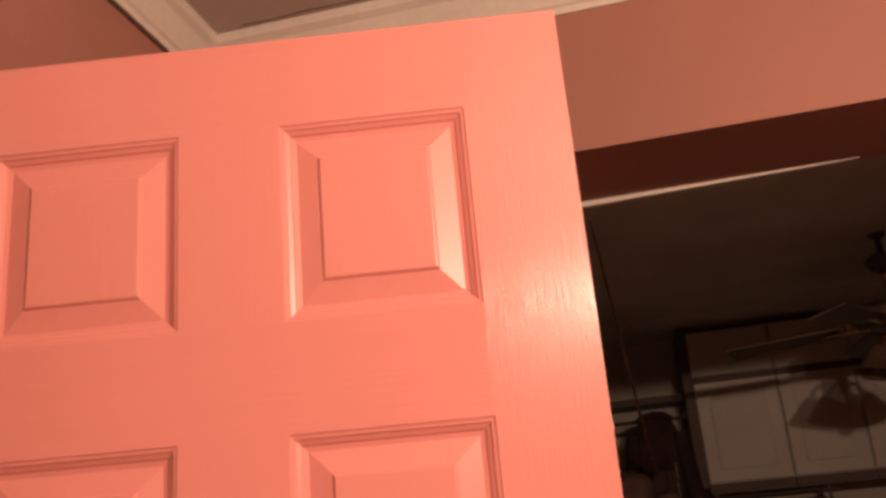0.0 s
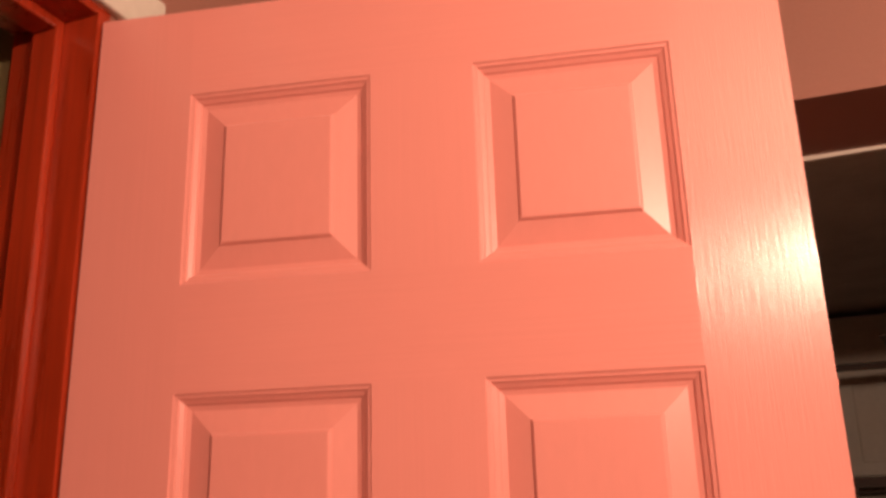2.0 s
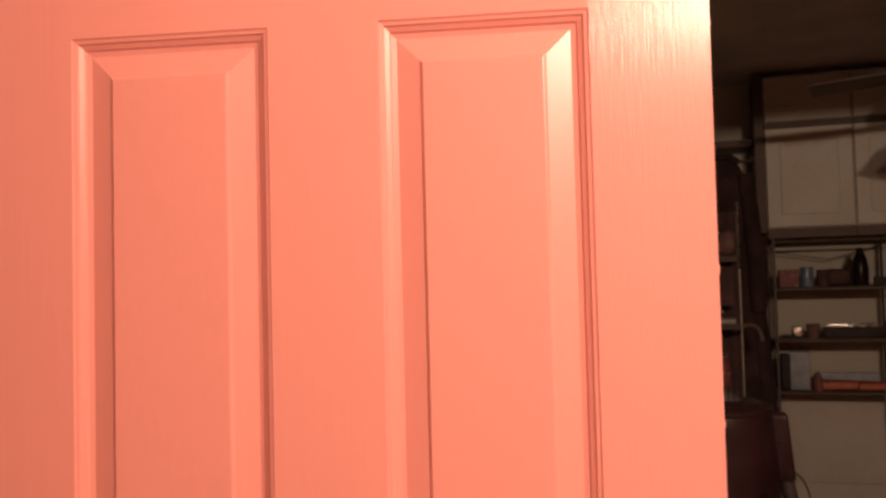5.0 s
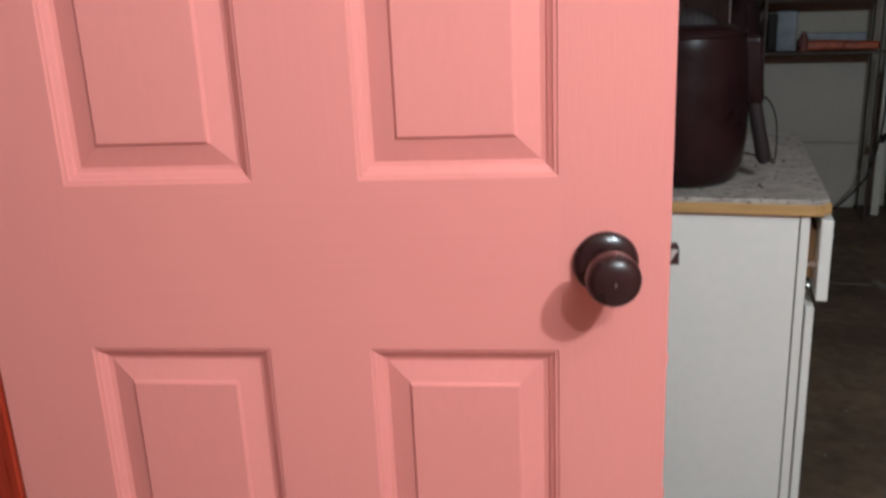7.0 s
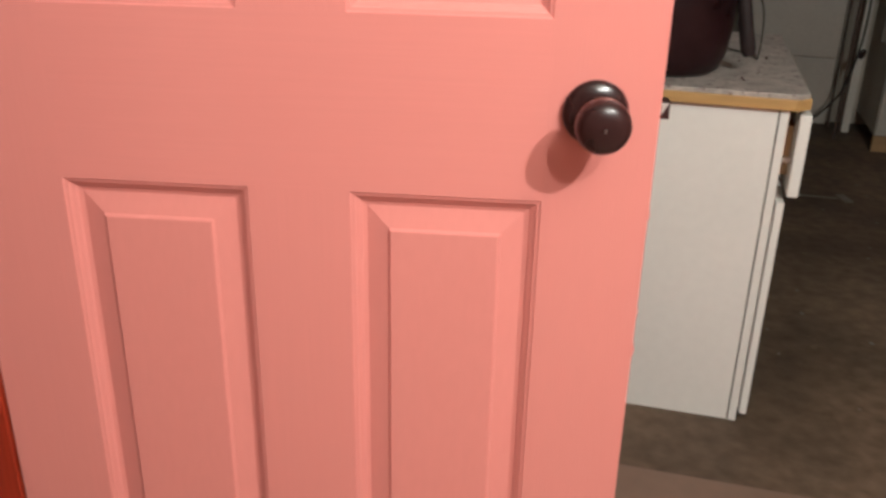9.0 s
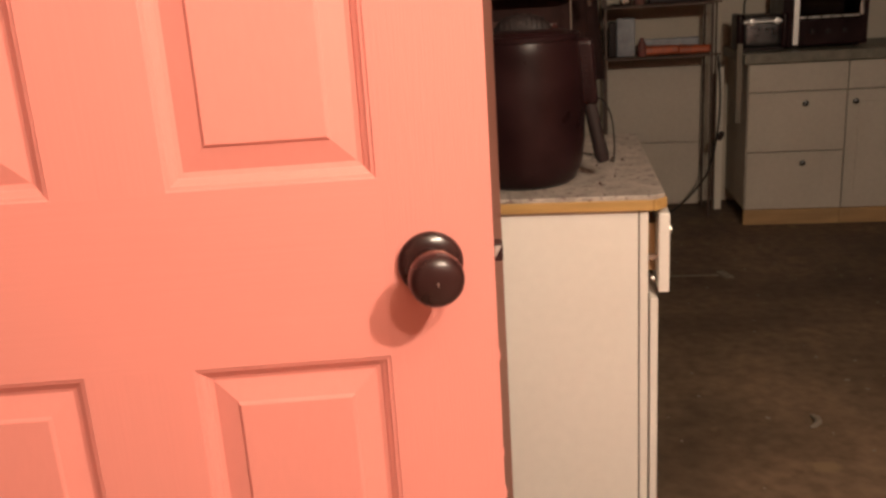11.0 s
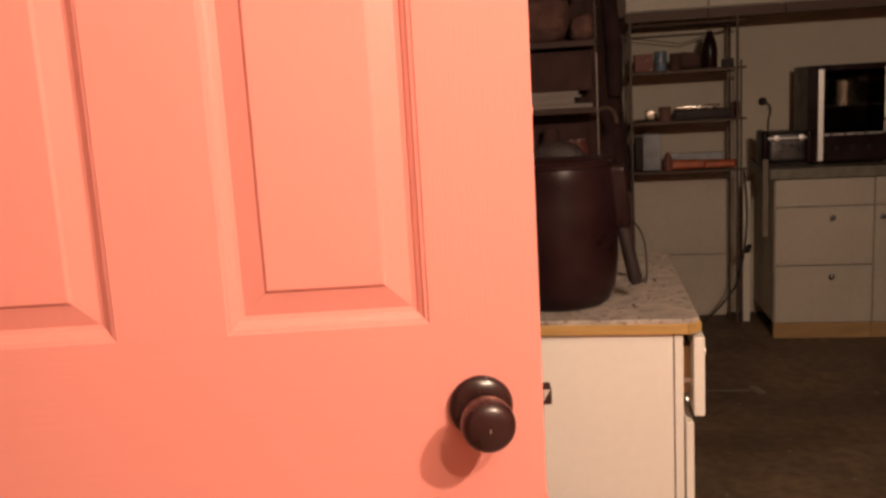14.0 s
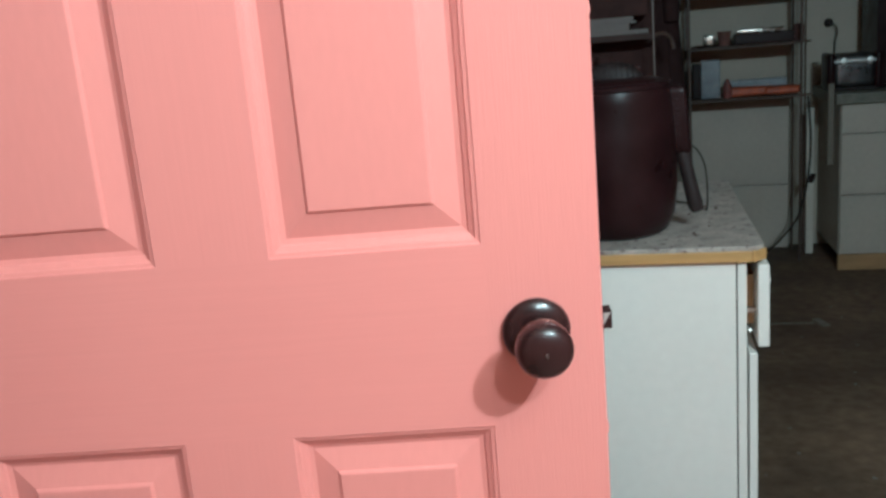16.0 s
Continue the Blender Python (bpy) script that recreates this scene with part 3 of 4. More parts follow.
part("twisted_tip", tube(tw, 0.0032, 6), "steel", post, "bright twisted steel tip", smooth=True)
SHELVES = (0.10, 0.50, 0.89, 1.287, 1.613)
for z in SHELVES:
    sh = bmesh.new()
    box(-0.230, 0.222, -0.006, 0.262, z - 0.010, z + 0.010, 0.003, into=sh)
    box(-0.230, 0.222, -0.012, -0.004, z - 0.016, z + 0.014, 0.003, into=sh)
    part("shelf", sh, "rack", rack)
part("back_panel", box(-0.232, 0.232, 0.264, 0.272, 0, 1.86), "dark_box", rack, "dark hardboard back panel")
part("side_hook", tube(arc((0.232, 0.0, 1.285), (0.312, 0.0, 1.315), (0.321, 0.0, 1.215), 14), 0.010, 8), "hook", rack, "pale brown curved side hook", smooth=True)


def shelf_z(i):
    return ROOM + SHELVES[i] + 0.0105


z = shelf_z(3)
for x0, x1, h, turn in ((-0.215, 0.205, 0.022, 1), (-0.205, 0.115, 0.030, -2), (-0.210, 0.150, 0.012, 1.5), (-0.205, 0.135, 0.020, -1)):
    solo("folder", box(x0, x1, 0.004, 0.22, 0, h, 0.002, turn=pose(0, 0, 0, 0, 0, turn)), "paper", "off-white paper folder lying on the dark bookcase shelf", "folder", group="folders on the bookcase",
         m=pose(BX, BY + 0.02, z))
    z += h + 0.0005
solo("dark_carton", box(-0.20, 0.20, 0.02, 0.24, 0, 0.195, 0.006), "dark_box", "dark cardboard box lying on folders in the bookcase", "box", m=pose(BX, BY, z))
for x0, w, h, lab in ((-0.20, 0.30, 0.225, "crumpled reddish-brown cloth bag on the bookcase"), (0.10, 0.12, 0.13, "folded brown cloth on the bookcase")):
    b = bmesh.new()
    bmesh.ops.create_icosphere(b, subdivisions=4, radius=0.5)
    for v in b.verts:
        v.co.x, v.co.y, v.co.z = (math.copysign(abs(c * 2) ** 0.6 / 2, c) for c in v.co)
    crumple(b, 0.10, 3.1)
    bmesh.ops.transform(b, verts=b.verts, matrix=Matrix.Translation((x0 + w / 2, 0.13, h / 2)) @ Matrix.Diagonal((w, 0.22, h, 1)))
    low = min(v.co.z for v in b.verts)
    bmesh.ops.translate(b, verts=b.verts, vec=(0, 0, -low))
    solo("cloth_bag", b, "brown_cloth", lab, "bag", smooth=True, m=pose(BX, BY, shelf_z(4)))
for x, r, h, mat in ((-0.15, 0.055, 0.26, "brown_cloth"), (-0.01, 0.050, 0.30, "dark_box"), (0.12, 0.055, 0.24, "red_card")):
    solo("jar", lathe([(r * 0.9, 0), (r, 0.008), (r, h * 0.8), (r * 0.8, h * 0.88), (r * 0.8, h), (0, h)], 24), mat, "dark jar standing on the bookcase shelf", "jar",
         group="jars on the bookcase", smooth=True, m=pose(BX + x, BY + 0.11, shelf_z(2)))
for x, w, h in ((-0.10, 0.20, 0.30), (0.12, 0.18, 0.26)):
    solo("storage_box", box(-w / 2, w / 2, 0.01, 0.23, 0, h, 0.006), "dark_box", "dark storage box on a low bookcase shelf", "box", group="boxes on the bookcase", m=pose(BX + x, BY, shelf_z(1)))

# long black coat hanging behind the bookcase
CTX, CTY, CT0, CT1 = 0.80, 4.15, 1.945, 0.62
ct = bmesh.new()
N, K = 30, 28
rows = []
for i in range(N + 1):
    f = i / N
    z = CT0 + (CT1 - CT0) * f
    half = 0.070 + 0.075 * min(1, f * 6) ** 0.6 + 0.085 * f
    deep = 0.050 + 0.03 * f
    ring = []
    for k in range(K):
        a = 2 * math.pi * k / K
        fold = 1 + 0.10 * math.sin(5 * a + 1.3) * f + 0.04 * math.sin(11 * a)
        ring.append(ct.verts.new((CTX + math.copysign(abs(math.cos(a)) ** 0.8, math.cos(a)) * half * (fold if k else 1), CTY + math.sin(a) * deep * fold, z)))
    rows.append(ring)
for a, c in zip(rows, rows[1:]):
    for k in range(K):
        ct.faces.new((a[k], a[(k + 1) % K], c[(k + 1) % K], c[k]))
ct.faces.new(rows[0])
ct.faces.new(rows[-1])
coat = thing("coat", pose(0, 0, 0), "long black coat hanging over a peg rail by the bookcase", "coat")
part("body", ct, "coat", coat, smooth=True)
for sx in (-1, 1):
    sl = [(CTX + sx * (0.120 + 0.045 * min(1, f * 1.5)), CTY - 0.045 + 0.012 * math.sin(f * 5), 1.86 - 0.72 * f) for f in (i / 16 for i in range(17))]
    part("sleeve", crumple(tube(sl, [0.034 + 0.014 * math.sin(2.6 * i / 16) for i in range(17)], 14), 0.006, 14), "coat", coat, smooth=True)
part("collar", crumple(tube([(CTX - 0.09, CTY - 0.04, 1.925), (CTX - 0.05, CTY - 0.055, 1.95), (CTX, CTY - 0.06, 1.955), (CTX + 0.05, CTY - 0.055, 1.95), (CTX + 0.09, CTY - 0.04, 1.925)],
                            0.018, 10), 0.004, 20), "coat", coat, smooth=True)
rail = thing("coat_rail", pose(0.401, CTY, 1.930), "dark metal peg rail fixed to the wall", "rail")
part("bar", tube([(0, 0, 0), (0.53, 0, 0.0), (0.555, 0, 0.010)], 0.010, 10), "rack", rail, smooth=True)
part("knob_end", lathe([(0, -0.018), (0.014, -0.011), (0.018, 0), (0.014, 0.011), (0, 0.018)], 16, turn=pose(0.560, 0, 0.012)), "rack", rail, smooth=True)
part("flange", lathe([(0.03, 0), (0.03, 0.006), (0.012, 0.012), (0, 0.012)], 20, turn=pose(0, 0, 0, 0, 90, 0)), "rack", rail)


# fishing rod laid across the top of the bookcase
def fishing_rod(foot, tip, r0, label):
    foot, tip = Vector(foot), Vector(tip)
    rod = thing("fishing_rod", Matrix.Translation(foot), label, "fishing rod", group="fishing rods")
    d = tip - foot
    n = 16
    part("blank", tube([d * (i / n) for i in range(n + 1)], [r0 * (1 - 0.72 * i / n) for i in range(n + 1)], 8), "rod", rod, smooth=True)
    q = d.to_track_quat("Z", "Y").to_matrix().to_4x4()
    part("grip", lathe([(r0 * 1.2, 0), (r0 * 2.2, 0.01), (r0 * 2.0, 0.16), (r0 * 1.3, 0.18), (0, 0.18)], 14, turn=q), "dark_box", rod, smooth=True)
    for f in (0.35, 0.55, 0.72, 0.86, 0.985):
        g = bmesh.new()
        rr = 0.010 * (1.25 - f)
        pts = [(rr * math.cos(a), -rr - 0.003 + rr * math.sin(a), 0) for a in (2 * math.pi * k / 12 for k in range(13))]
        tube(pts, 0.0012, 5, into=g)
        bmesh.ops.transform(g, verts=g.verts, matrix=Matrix.Translation(d * f) @ q)
        part("line_guide", g, "steel", rod, smooth=True)
    return rod


fishing_rod((0.766, 3.86, shelf_z(4) + 0.226), (0.690, 2.05, 2.405), 0.010, "brown fishing rod laid from the bookcase up to the ceiling")


# ---- far wall: upper cabinets ----
def upper_unit(u0, u1):
    w = u1 - u0
    un = thing("upper_cabinet", pose(u0, 4.30, 1.557), "off-white wall cabinet with two tiers of doors", "cabinet", group="upper cabinets on the far wall")
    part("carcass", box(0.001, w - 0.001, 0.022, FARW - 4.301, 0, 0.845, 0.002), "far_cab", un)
    part("bottom_rail", box(0.001, w - 0.001, -0.004, 0.018, -0.03, 0.022, 0.003), "brown_edge", un, "dark brown bottom rail")
    part("middle_rail", box(0.001, w - 0.001, 0.0, 0.020, 0.560, 0.592, 0.003), "brown_edge", un, "dark brown rail between the tiers")
    for z0, z1 in ((0.028, 0.556), (0.597, 0.840)):
        d = bmesh.new()
        box(0.006, w - 0.006, 0.0, 0.018, z0, z1, 0.003, into=d)
        dd = part("cabinet_door", d, "far_cab", un)
        part("door_panel", box(0.075, w - 0.075, -0.005, 0.002, z0 + 0.065, z1 - 0.065, 0.004), "far_cab", dd)
    return un


for u0, u1 in ((1.035, 1.474), (1.474, 1.870), (1.870, 2.310), (2.310, 2.750)):
    upper_unit(u0, u1)
solo("cabinet_filler", box(0.985, 1.034, 4.31, FARW - 0.001, 1.56, 2.43, 0.002), "brown_edge", "dark brown filler strip beside the wall cabinets", "filler")
solo("wall_shelf_board", box(0.42, 0.984, 4.40, FARW - 0.001, 2.045, 2.085, 0.003), "brown_edge", "dark brown shelf board under the ceiling", "shelf")


# ---- far wall: base cabinets ----
def base_unit(u0, u1, kind):
    w = u1 - u0
    un = thing("base_cabinet", pose(u0, 4.08, ROOM), "off-white base cabinet with round pulls and a plywood kick board", "cabinet", group="base cabinets on the far wall")
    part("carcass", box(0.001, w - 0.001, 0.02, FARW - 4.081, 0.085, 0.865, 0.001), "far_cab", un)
    part("kick_board", box(0.001, w - 0.001, 0.012, 0.04, 0.001, 0.084, 0.001), "kick", un, "bare plywood kick board")
    spans = ((0.090, 0.398), (0.404, 0.712), (0.718, 0.862)) if kind == "drawers" else ((0.090, 0.712), (0.718, 0.862))
    for i, (z0, z1) in enumerate(spans):
        name = "drawer_front" if kind == "drawers" or i else "cabinet_door"
        d = part(name, box(0.004, w - 0.004, 0.0, 0.019, z0, z1, 0.003), "far_cab", un)
        if name == "cabinet_door":
            part("door_panel", box(0.06, w - 0.06, -0.005, 0.002, z0 + 0.06, z1 - 0.06, 0.004), "far_cab", d)
        if z1 < 0.8:
            part("pull", lathe([(0.006, 0), (0.005, 0.012), (0.014, 0.018), (0.0135, 0.024), (0.006, 0.028), (0, 0.029)], 20,
                               turn=pose(w * 0.58 if kind == "drawers" else 0.04, 0, z1 - 0.056, 90, 0, 0)), "dark_steel", d, "dull round metal pull", smooth=True)
    return un


base_unit(1.778, 2.272, "drawers")
base_unit(2.272, 2.765, "door")
base_unit(2.765, 3.258, "door")
FT = 0.720
solo("far_worktop", box(1.749, 3.30, 4.05, FARW - 0.001, ROOM + 0.8665, FT, 0.005), "far_top", "grey-green worktop with small clutter along the far wall", "worktop")

# toaster oven
ov = thing("toaster_oven", pose(1.993, 4.20, FT), "black toaster oven with a glass door and steel trim", "toaster oven")
sh = bmesh.new()
W, D, Hh = 0.40, 0.34, 0.52
for a in ((-0.025, 0.035, 0.02, D, 0.012, Hh), (W - 0.035, W, 0.02, D, 0.012, Hh), (0.035, W - 0.035, 0.02, D, Hh - 0.03, Hh), (0.035, W - 0.035, 0.02, D, 0.012, 0.15),
          (0.035, W - 0.035, D - 0.02, D, 0.15, Hh - 0.03)):
    box(*a, 0.004, into=sh)
part("housing", sh, "black_plastic", ov)
part("left_trim", box(0.026, 0.054, 0.002, 0.020, 0.02, Hh - 0.02, 0.003), "latch", ov, "bright steel side trim")
part("right_trim", box(W - 0.045, W - 0.028, 0.002, 0.020, 0.16, Hh - 0.02, 0.003), "steel", ov)
dg = part("oven_door", box(0.056, W - 0.050, 0.004, 0.010, 0.165, Hh - 0.04), "glass", ov, "smoked glass door")
part("door_bar", box(0.056, W - 0.050, -0.004, 0.008, 0.152, 0.164, 0.002), "steel", dg)
part("control_panel", box(0.056, W - 0.03, 0.004, 0.020, 0.02, 0.146, 0.003), "black_plastic", ov)
for x in (0.12, 0.20, 0.28):
    part("dial", lathe([(0.014, 0), (0.013, 0.012), (0, 0.013)], 18, turn=pose(x, 0.004, 0.085, 90, 0, 0)), "black_matte", ov, smooth=True)
for z in (0.30,):
    gr = bmesh.new()
    for k in range(9):
        y = 0.05 + k * 0.03
        box(0.037, W - 0.037, y, y + 0.004, z, z + 0.004, into=gr)
    part("oven_rack", gr, "grey_metal", ov)
for x in (0.03, W - 0.05):
    for y in (0.04, 0.28):
        part("foot", box(x, x + 0.02, y, y + 0.02, 0, 0.012), "black_matte", ov)
solo("metal_pot", lathe([(0.070, 0), (0.074, 0.004), (0.074, 0.13), (0.078, 0.134), (0.072, 0.14), (0, 0.138)], 32), "steel", "bright metal pot standing inside the oven", "pot", smooth=True,
     m=pose(2.173, 4.32, FT + 0.3045))

# chrome toaster
to = thing("toaster", pose(1.737, 4.22, FT), "chrome two-slot toaster with black ends", "toaster")
part("shell", box(0.03, 0.235, 0, 0.17, 0.015, 0.185, 0.035, seg=4), "dark_steel", to, "dull dark metal shell", smooth=True)
for x in (0.0, 0.225):
    part("end_cap", box(x, x + 0.04, -0.006, 0.176, 0.008, 0.192, 0.018, seg=3), "black_plastic", to, smooth=True)
part("base", box(0.02, 0.245, 0.004, 0.166, 0.0, 0.016, 0.003), "black_matte", to)
# slots are strips on the shell, the openings' shade in their dark colour
for y in (0.055, 0.105):
    part("slot", box(0.05, 0.215, y, y + 0.02, 0.1835, 0.1865), "seam", to)
part("front_bar", tube([(0.030, -0.012, 0.150), (0.225, -0.012, 0.150)], 0.010, 12), "latch", to, smooth=True)
for x in (0.075, 0.200):
    part("bar_mount", lathe([(0.019, 0), (0.021, 0.01), (0.016, 0.022), (0, 0.026)], 18, turn=pose(x, 0.002, 0.150, 90, 0, 0)), "latch", to, smooth=True)
solo("end_strip", box(1.721, 1.7485, 4.10, 4.118, ROOM + 0.56, FT + 0.05, 0.002), "stained_board", "pale narrow wooden strip fixed to the worktop end", "strip")

# outlet adapter
pl = thing("wall_plug", pose(1.823, FARW, 1.06), "black plug adapter in the wall outlet", "plug")
part("outlet_plate", box(-0.035, 0.035, -0.006, -0.0005, -0.06, 0.06, 0.002), "room_wall", pl)
part("adapter", lathe([(0.022, 0), (0.022, 0.03), (0.012, 0.045), (0, 0.046)], 20, turn=pose(0, -0.006, 0, 90, 0, 0)), "black_matte", pl, smooth=True)
part("lead", tube(arc((0.0, -0.045, 0.0), (0.06, -0.06, -0.02), (0.035, -0.02, -0.10)) + arc((0.035, -0.02, -0.10), (0.03, -0.02, -0.2), (0.04, -0.03, -0.335))[1:], 0.004, 6), "cable", pl, smooth=True)

# ---- metal rack of groceries on the far wall ----
gr = thing("wire_rack", pose(1.06, 4.30, ROOM), "dark metal shelf rack with groceries against the far wall", "rack")
for x in (0.0, 0.565):
    for y in (0.0, 0.27):
        part("post", tube([(x, y, 0), (x, y, 1.735)], 0.0075, 8), "grey_metal", gr, smooth=True)
LEV = (0.908, 1.183, 1.457, 1.705)
for z in LEV:
    if z < 1.7:
        part("shelf", box(-0.004, 0.569, -0.004, 0.274, z - 0.010, z - 0.002, 0.002), "grey_metal", gr)
    for y in (-0.002, 0.272):
        part("shelf_rail", tube([(-0.012, y, z), (0.612, y, z)], 0.0065, 6), "grey_metal", gr)
part("post", tube([(0.607, 0.135, 0), (0.607, 0.135, 1.50)], 0.0055, 8), "grey_metal", gr, smooth=True)
part("brace", tube([(0.0, 0.27, 1.66), (0.30, 0.27, 1.61), (0.565, 0.27, 1.68)], 0.003, 5), "grey_metal", gr)


def put(name, bm, mat, label, category, x, y, level, smooth=False, turn=0):
    return solo(name, bm, mat, label, category, smooth=smooth, group="groceries on the rack", m=pose(1.06 + x, 4.30 + y, ROOM + LEV[level] + 0.0065, 0, 0, turn))


put("carton", box(-0.045, 0.055, 0, 0.08, 0, 0.095, 0.003), "red_card", "small red and grey printed carton on the rack", "carton", 0.07, 0.03, 2, turn=3)
put("can", lathe([(0.033, 0), (0.034, 0.004), (0.034, 0.10), (0.032, 0.106), (0, 0.104)], 24), "blue_can", "blue and silver can on the rack", "can", 0.165, 0.06, 2, True)
put("can", lathe([(0.030, 0), (0.031, 0.004), (0.031, 0.085), (0.028, 0.09), (0, 0.089)], 24), "dark_box", "small dark can on the rack", "can", 0.245, 0.07, 2, True)
put("loaf_bag", crumple(box(-0.06, 0.06, 0, 0.1, 0, 0.09, 0.03, seg=4), 0.008, 20), "dark_box", "dark wrapped packet on the rack", "packet", 0.32, 0.06, 2, True)
put("bottle", lathe([(0.036, 0), (0.040, 0.01), (0.042, 0.09), (0.034, 0.14), (0.018, 0.18), (0.014, 0.20), (0, 0.201)], 24), "black_plastic", "dark bottle on the rack", "bottle", 0.43, 0.07, 2, True)
put("small_box", box(-0.03, 0.03, 0, 0.05, 0, 0.045, 0.003), "black_matte", "small black box on the rack", "box", 0.525, 0.05, 2)
put("foil_packet", crumple(box(-0.03, 0.03, 0, 0.05, 0, 0.06, 0.012, seg=3), 0.008, 30), "foil", "crinkled shiny foil packet on the rack", "packet", 0.105, 0.02, 1, True)
put("tub", lathe([(0.028, 0), (0.036, 0.07), (0.038, 0.075), (0, 0.076)], 24), "brown_cloth", "brown plastic tub on the rack", "tub", 0.185, 0.06, 1, True)
put("tray", box(0, 0.30, 0, 0.12, 0, 0.055, 0.006), "black_plastic", "black tray on the rack", "tray", 0.235, 0.03, 1)
solo("foil_roll", tube([(0, 0, 0), (0.22, 0, 0)], 0.011, 10), "foil", "bright roll of foil lying on the tray", "foil roll", m=pose(1.06 + 0.265, 4.345, ROOM + LEV[1] + 0.0735))
# sparkle of the tray top, made with an added foil sheet
put("tray_glints", crumple(box(0.01, 0.23, 0.005, 0.10, 0.0555, 0.072, 0.004, seg=3), 0.004, 24), "foil", "crinkled foil sheet added for the glints on the black tray", "wrap", 0.235, 0.03, 1, True)
put("small_box", box(0, 0.05, 0, 0.05, 0, 0.085, 0.003), "dark_box", "small brown box on the rack", "box", 0.537, 0.06, 1, turn=-4)
put("canister", box(-0.05, 0.05, 0, 0.09, 0, 0.205, 0.008, seg=3), "blue_card", "pale blue printed tall canister on the rack", "canister", 0.11, 0.03, 0, True, turn=-4)
put("canister", box(-0.015, 0.03, 0, 0.09, 0, 0.19, 0.008, seg=3), "black_matte", "narrow black box on the rack", "box", 0.032, 0.05, 0, True)
put("chip_bag", crumple(box(0, 0.22, 0, 0.10, 0, 0.05, 0.018, seg=5), 0.010, 17), "orange", "orange wrapped packet on the rack", "packet", 0.18, 0.03, 0, True)
put("chip_bag", crumple(box(0, 0.19, 0, 0.10, 0, 0.042, 0.018, seg=5), 0.010, 19), "orange", "orange wrapped packet on the rack", "packet", 0.39, 0.035, 0, True)
put("snack_packet", crumple(box(0, 0.33, 0, 0.05, 0, 0.078, 0.012, seg=4), 0.008, 21), "blue_card", "pale blue and brown packet row on the rack", "packet", 0.19, 0.16, 0, True)
put("sauce_bottle", lathe([(0.022, 0), (0.024, 0.01), (0.024, 0.06), (0.010, 0.09), (0.010, 0.10), (0, 0.101)], 18), "red_card", "small red bottle on the rack", "bottle", 0.195, 0.015, 0, True)

# white low cabinet behind the rack's lower half
lc = thing("low_cabinet", pose(1.065, 4.59, ROOM), "white two-panel low cabinet against the far wall", "cabinet")
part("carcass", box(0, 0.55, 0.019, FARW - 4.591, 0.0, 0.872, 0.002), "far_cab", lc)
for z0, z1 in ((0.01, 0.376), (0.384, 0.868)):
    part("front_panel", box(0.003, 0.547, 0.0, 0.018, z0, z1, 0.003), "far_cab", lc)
hang = bmesh.new()
tube(arc((1.655, 4.285, 0.70), (1.70, 4.25, 0.32), (1.60, 4.24, 0.05)) + arc((1.60, 4.24, 0.05), (1.45, 4.20, -0.16), (1.28, 4.18, -0.19))[1:], 0.006, 6, into=hang)
solo("power_cable", hang, "cable", "black cable hanging down beside the rack", "cable", smooth=True)
plug = lathe([(0.016, 0), (0.018, 0.02), (0.012, 0.045), (0, 0.046)], 14, turn=pose(1.665, 4.262, 0.25, 20, 25, 0))
solo("cable_plug", plug, "black_matte", "black plug hanging on its cable", "plug", smooth=True)
solo("white_panel_board", box(1.682, 1.720, 4.45, 4.47, ROOM + 0.001, 0.62, 0.002), "white_trim", "narrow white board leaning by the rack", "board")

# ---- ceiling fan ----
FX, FY = 1.762, 2.90
FAN_Z = 2.335
fan = thing("ceiling_fan", pose(FX, FY, FAN_Z), "dark ceiling fan with brass fittings and small shades, at rest", "ceiling fan")
part("canopy", lathe([(0, ROOM_TOP - FAN_Z), (0.034, ROOM_TOP - FAN_Z), (0.030, 0.096), (0.013, 0.090), (0.013, 0.030), (0.040, 0.024), (0.068, 0.004), (0.064, -0.018), (0.046, -0.042), (0.020, -0.052), (0, -0.052)], 28), "blade", fan, smooth=True)
part("rod_ball", lathe([(0, -0.045), (0.018, -0.048), (0.024, -0.060), (0.018, -0.072), (0, -0.075)], 20), "brass", fan, "brass ball joint", smooth=True)
part("downrod", tube([(0, 0, -0.07), (0, 0, -0.175)], 0.012, 12), "brass", fan, smooth=True)
part("motor_cap", lathe([(0, -0.152), (0.022, -0.154), (0.042, -0.164), (0.050, -0.180), (0, -0.180)], 28), "brass", fan, "brass motor cap", smooth=True)
part("motor", lathe([(0, -0.170), (0.065, -0.172), (0.138, -0.186), (0.162, -0.204), (0.164, -0.236), (0.130, -0.260), (0.055, -0.270), (0, -0.270)], 40), "blade", fan, smooth=True)
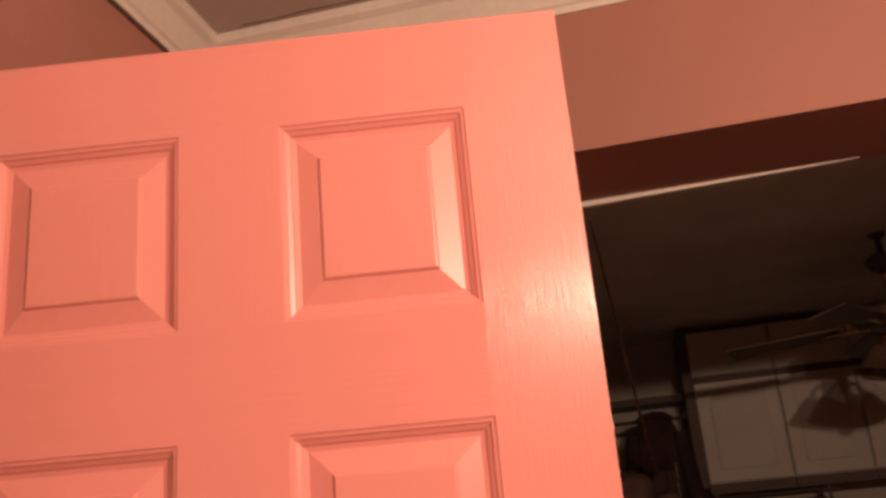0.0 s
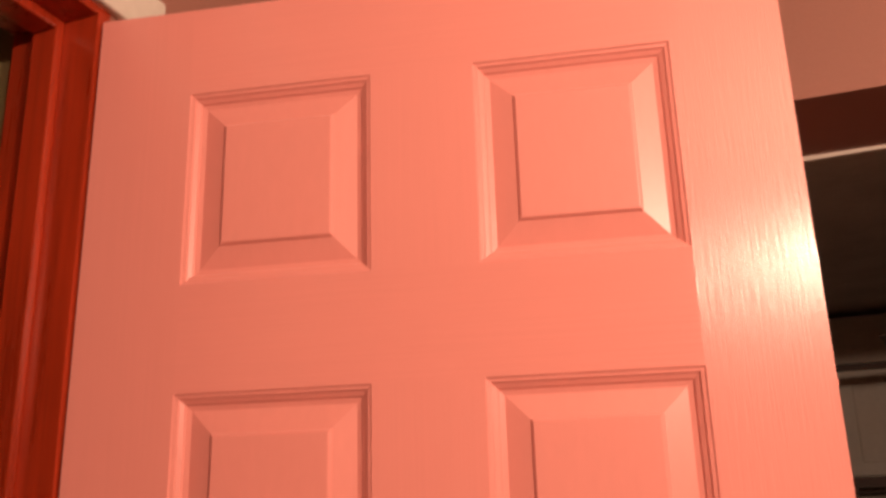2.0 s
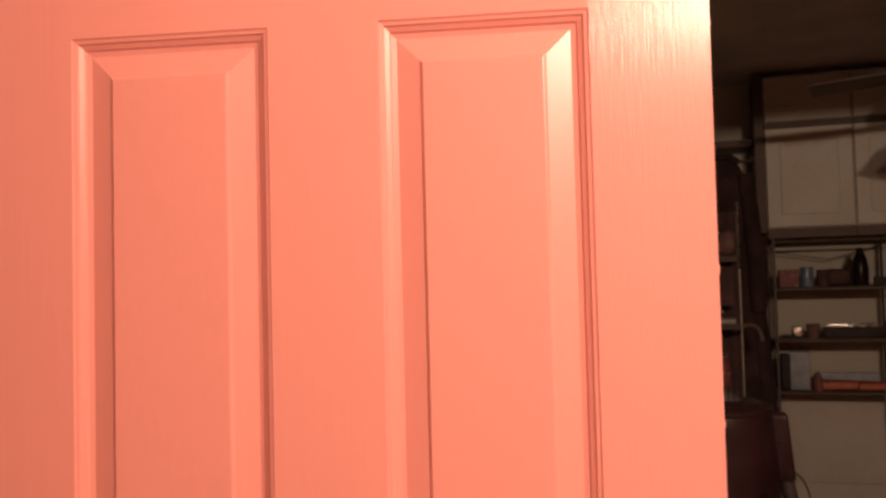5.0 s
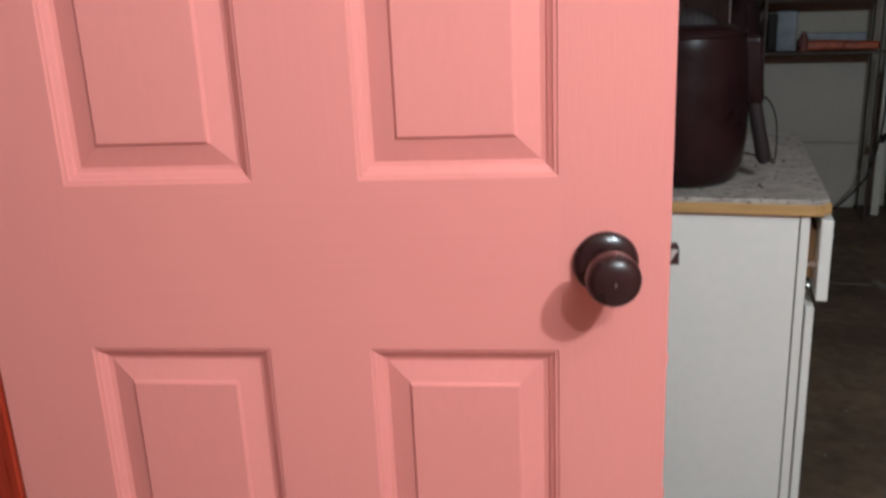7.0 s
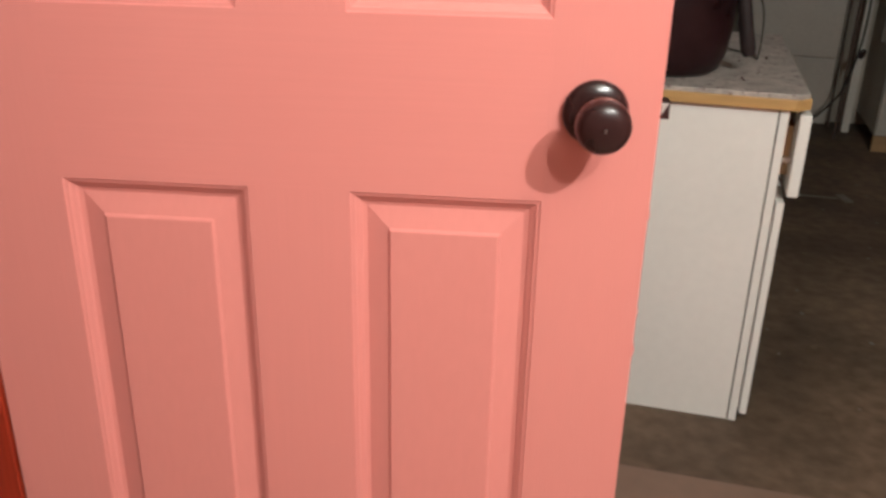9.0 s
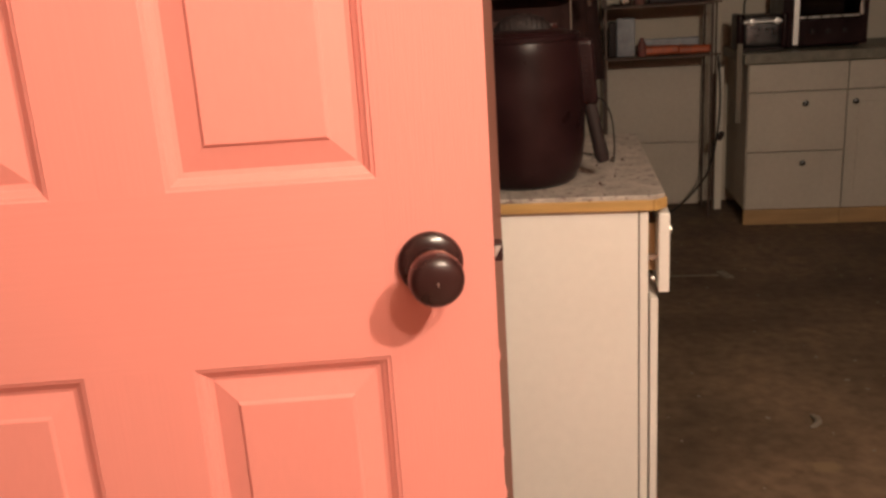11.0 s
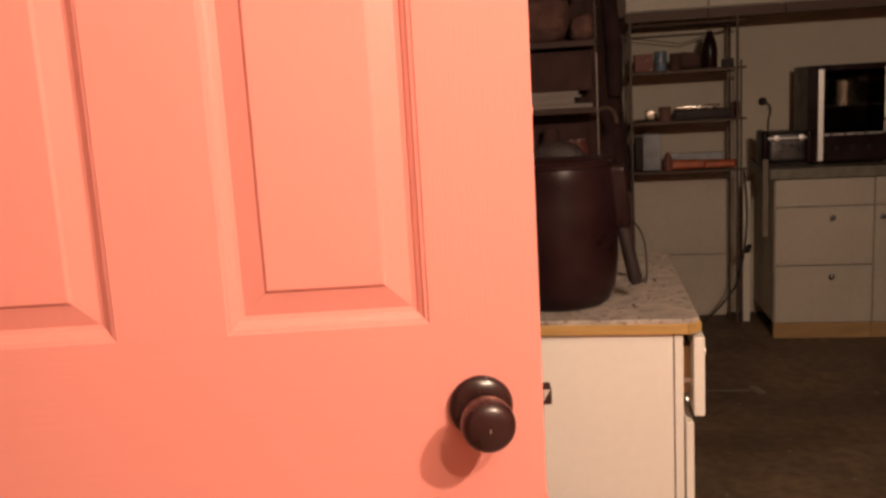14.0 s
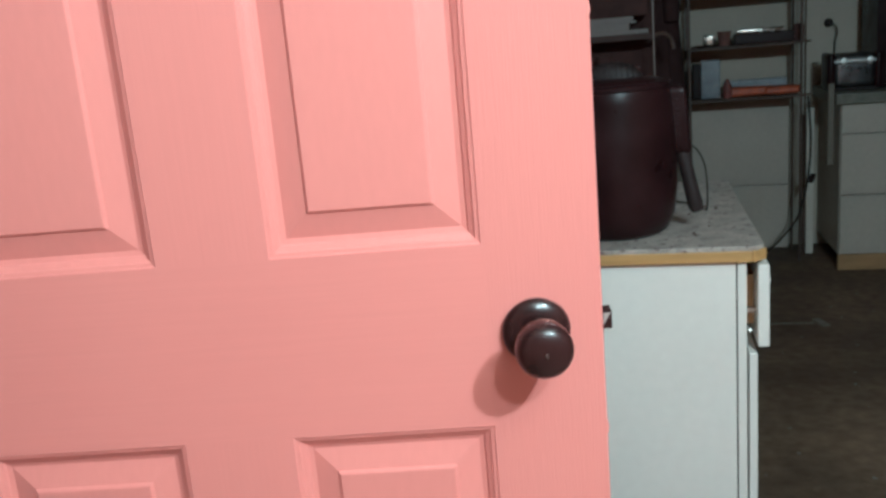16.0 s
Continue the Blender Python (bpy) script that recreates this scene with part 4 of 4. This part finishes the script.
part("switch_housing", lathe([(0.048, -0.268), (0.054, -0.280), (0.054, -0.322), (0.03, -0.338), (0, -0.339)], 28), "brass", fan, smooth=True)
part("finial_stem", tube([(0, 0, -0.336), (0, 0, -0.430)], 0.009, 10), "brass", fan, smooth=True)
part("finial_ball", lathe([(0, -0.424), (0.020, -0.430), (0.032, -0.444), (0.036, -0.460), (0.031, -0.478), (0.016, -0.491), (0, -0.495)], 24), "milk_glass", fan,
     "small pale glass ball", smooth=True)
for k in range(5):
    a = radians(72 * k + 20)
    bl = bmesh.new()
    box(0.21, 0.64, -0.062, 0.062, -0.004, 0.004, 0.003, into=bl)
    for v in bl.verts:
        v.co.y *= 0.82 + 0.30 * (v.co.x - 0.21) / 0.43
        v.co.z -= 0.02 * ((v.co.x - 0.21) / 0.43) ** 2
    bmesh.ops.transform(bl, verts=bl.verts, matrix=Matrix.Translation((0, 0, -0.255)) @ Matrix.Rotation(a, 4, "Z") @ Matrix.Rotation(radians(11), 4, "X"))
    blade = part("blade", bl, "blade", fan)
    ir = box(0.10, 0.26, -0.018, 0.018, -0.006, 0.0, 0.002)
    bmesh.ops.transform(ir, verts=ir.verts, matrix=Matrix.Translation((0, 0, -0.260)) @ Matrix.Rotation(a, 4, "Z"))
    part("blade_iron", ir, "brass", blade)
for k in range(4):
    spin = Matrix.Rotation(radians(90 * k + 25), 4, "Z")
    sd = lathe([(0.022, 0.0), (0.030, -0.006), (0.046, -0.040), (0.070, -0.090), (0.086, -0.112), (0.081, -0.112), (0.066, -0.090), (0.042, -0.042), (0.020, -0.008)], 28,
               turn=spin @ pose(0.105, 0, -0.338) @ Matrix.Rotation(radians(-16), 4, "Y"))
    shade = part("lamp_shade", sd, "amber_glass", fan, "dark amber bell-shaped glass lamp shade, unlit", smooth=True)
    am = tube(arc((0.040, 0, -0.300), (0.095, 0, -0.285), (0.104, 0, -0.342), 10), 0.008, 8)
    bmesh.ops.transform(am, verts=am.verts, matrix=spin)
    part("lamp_arm", am, "brass", shade, smooth=True)
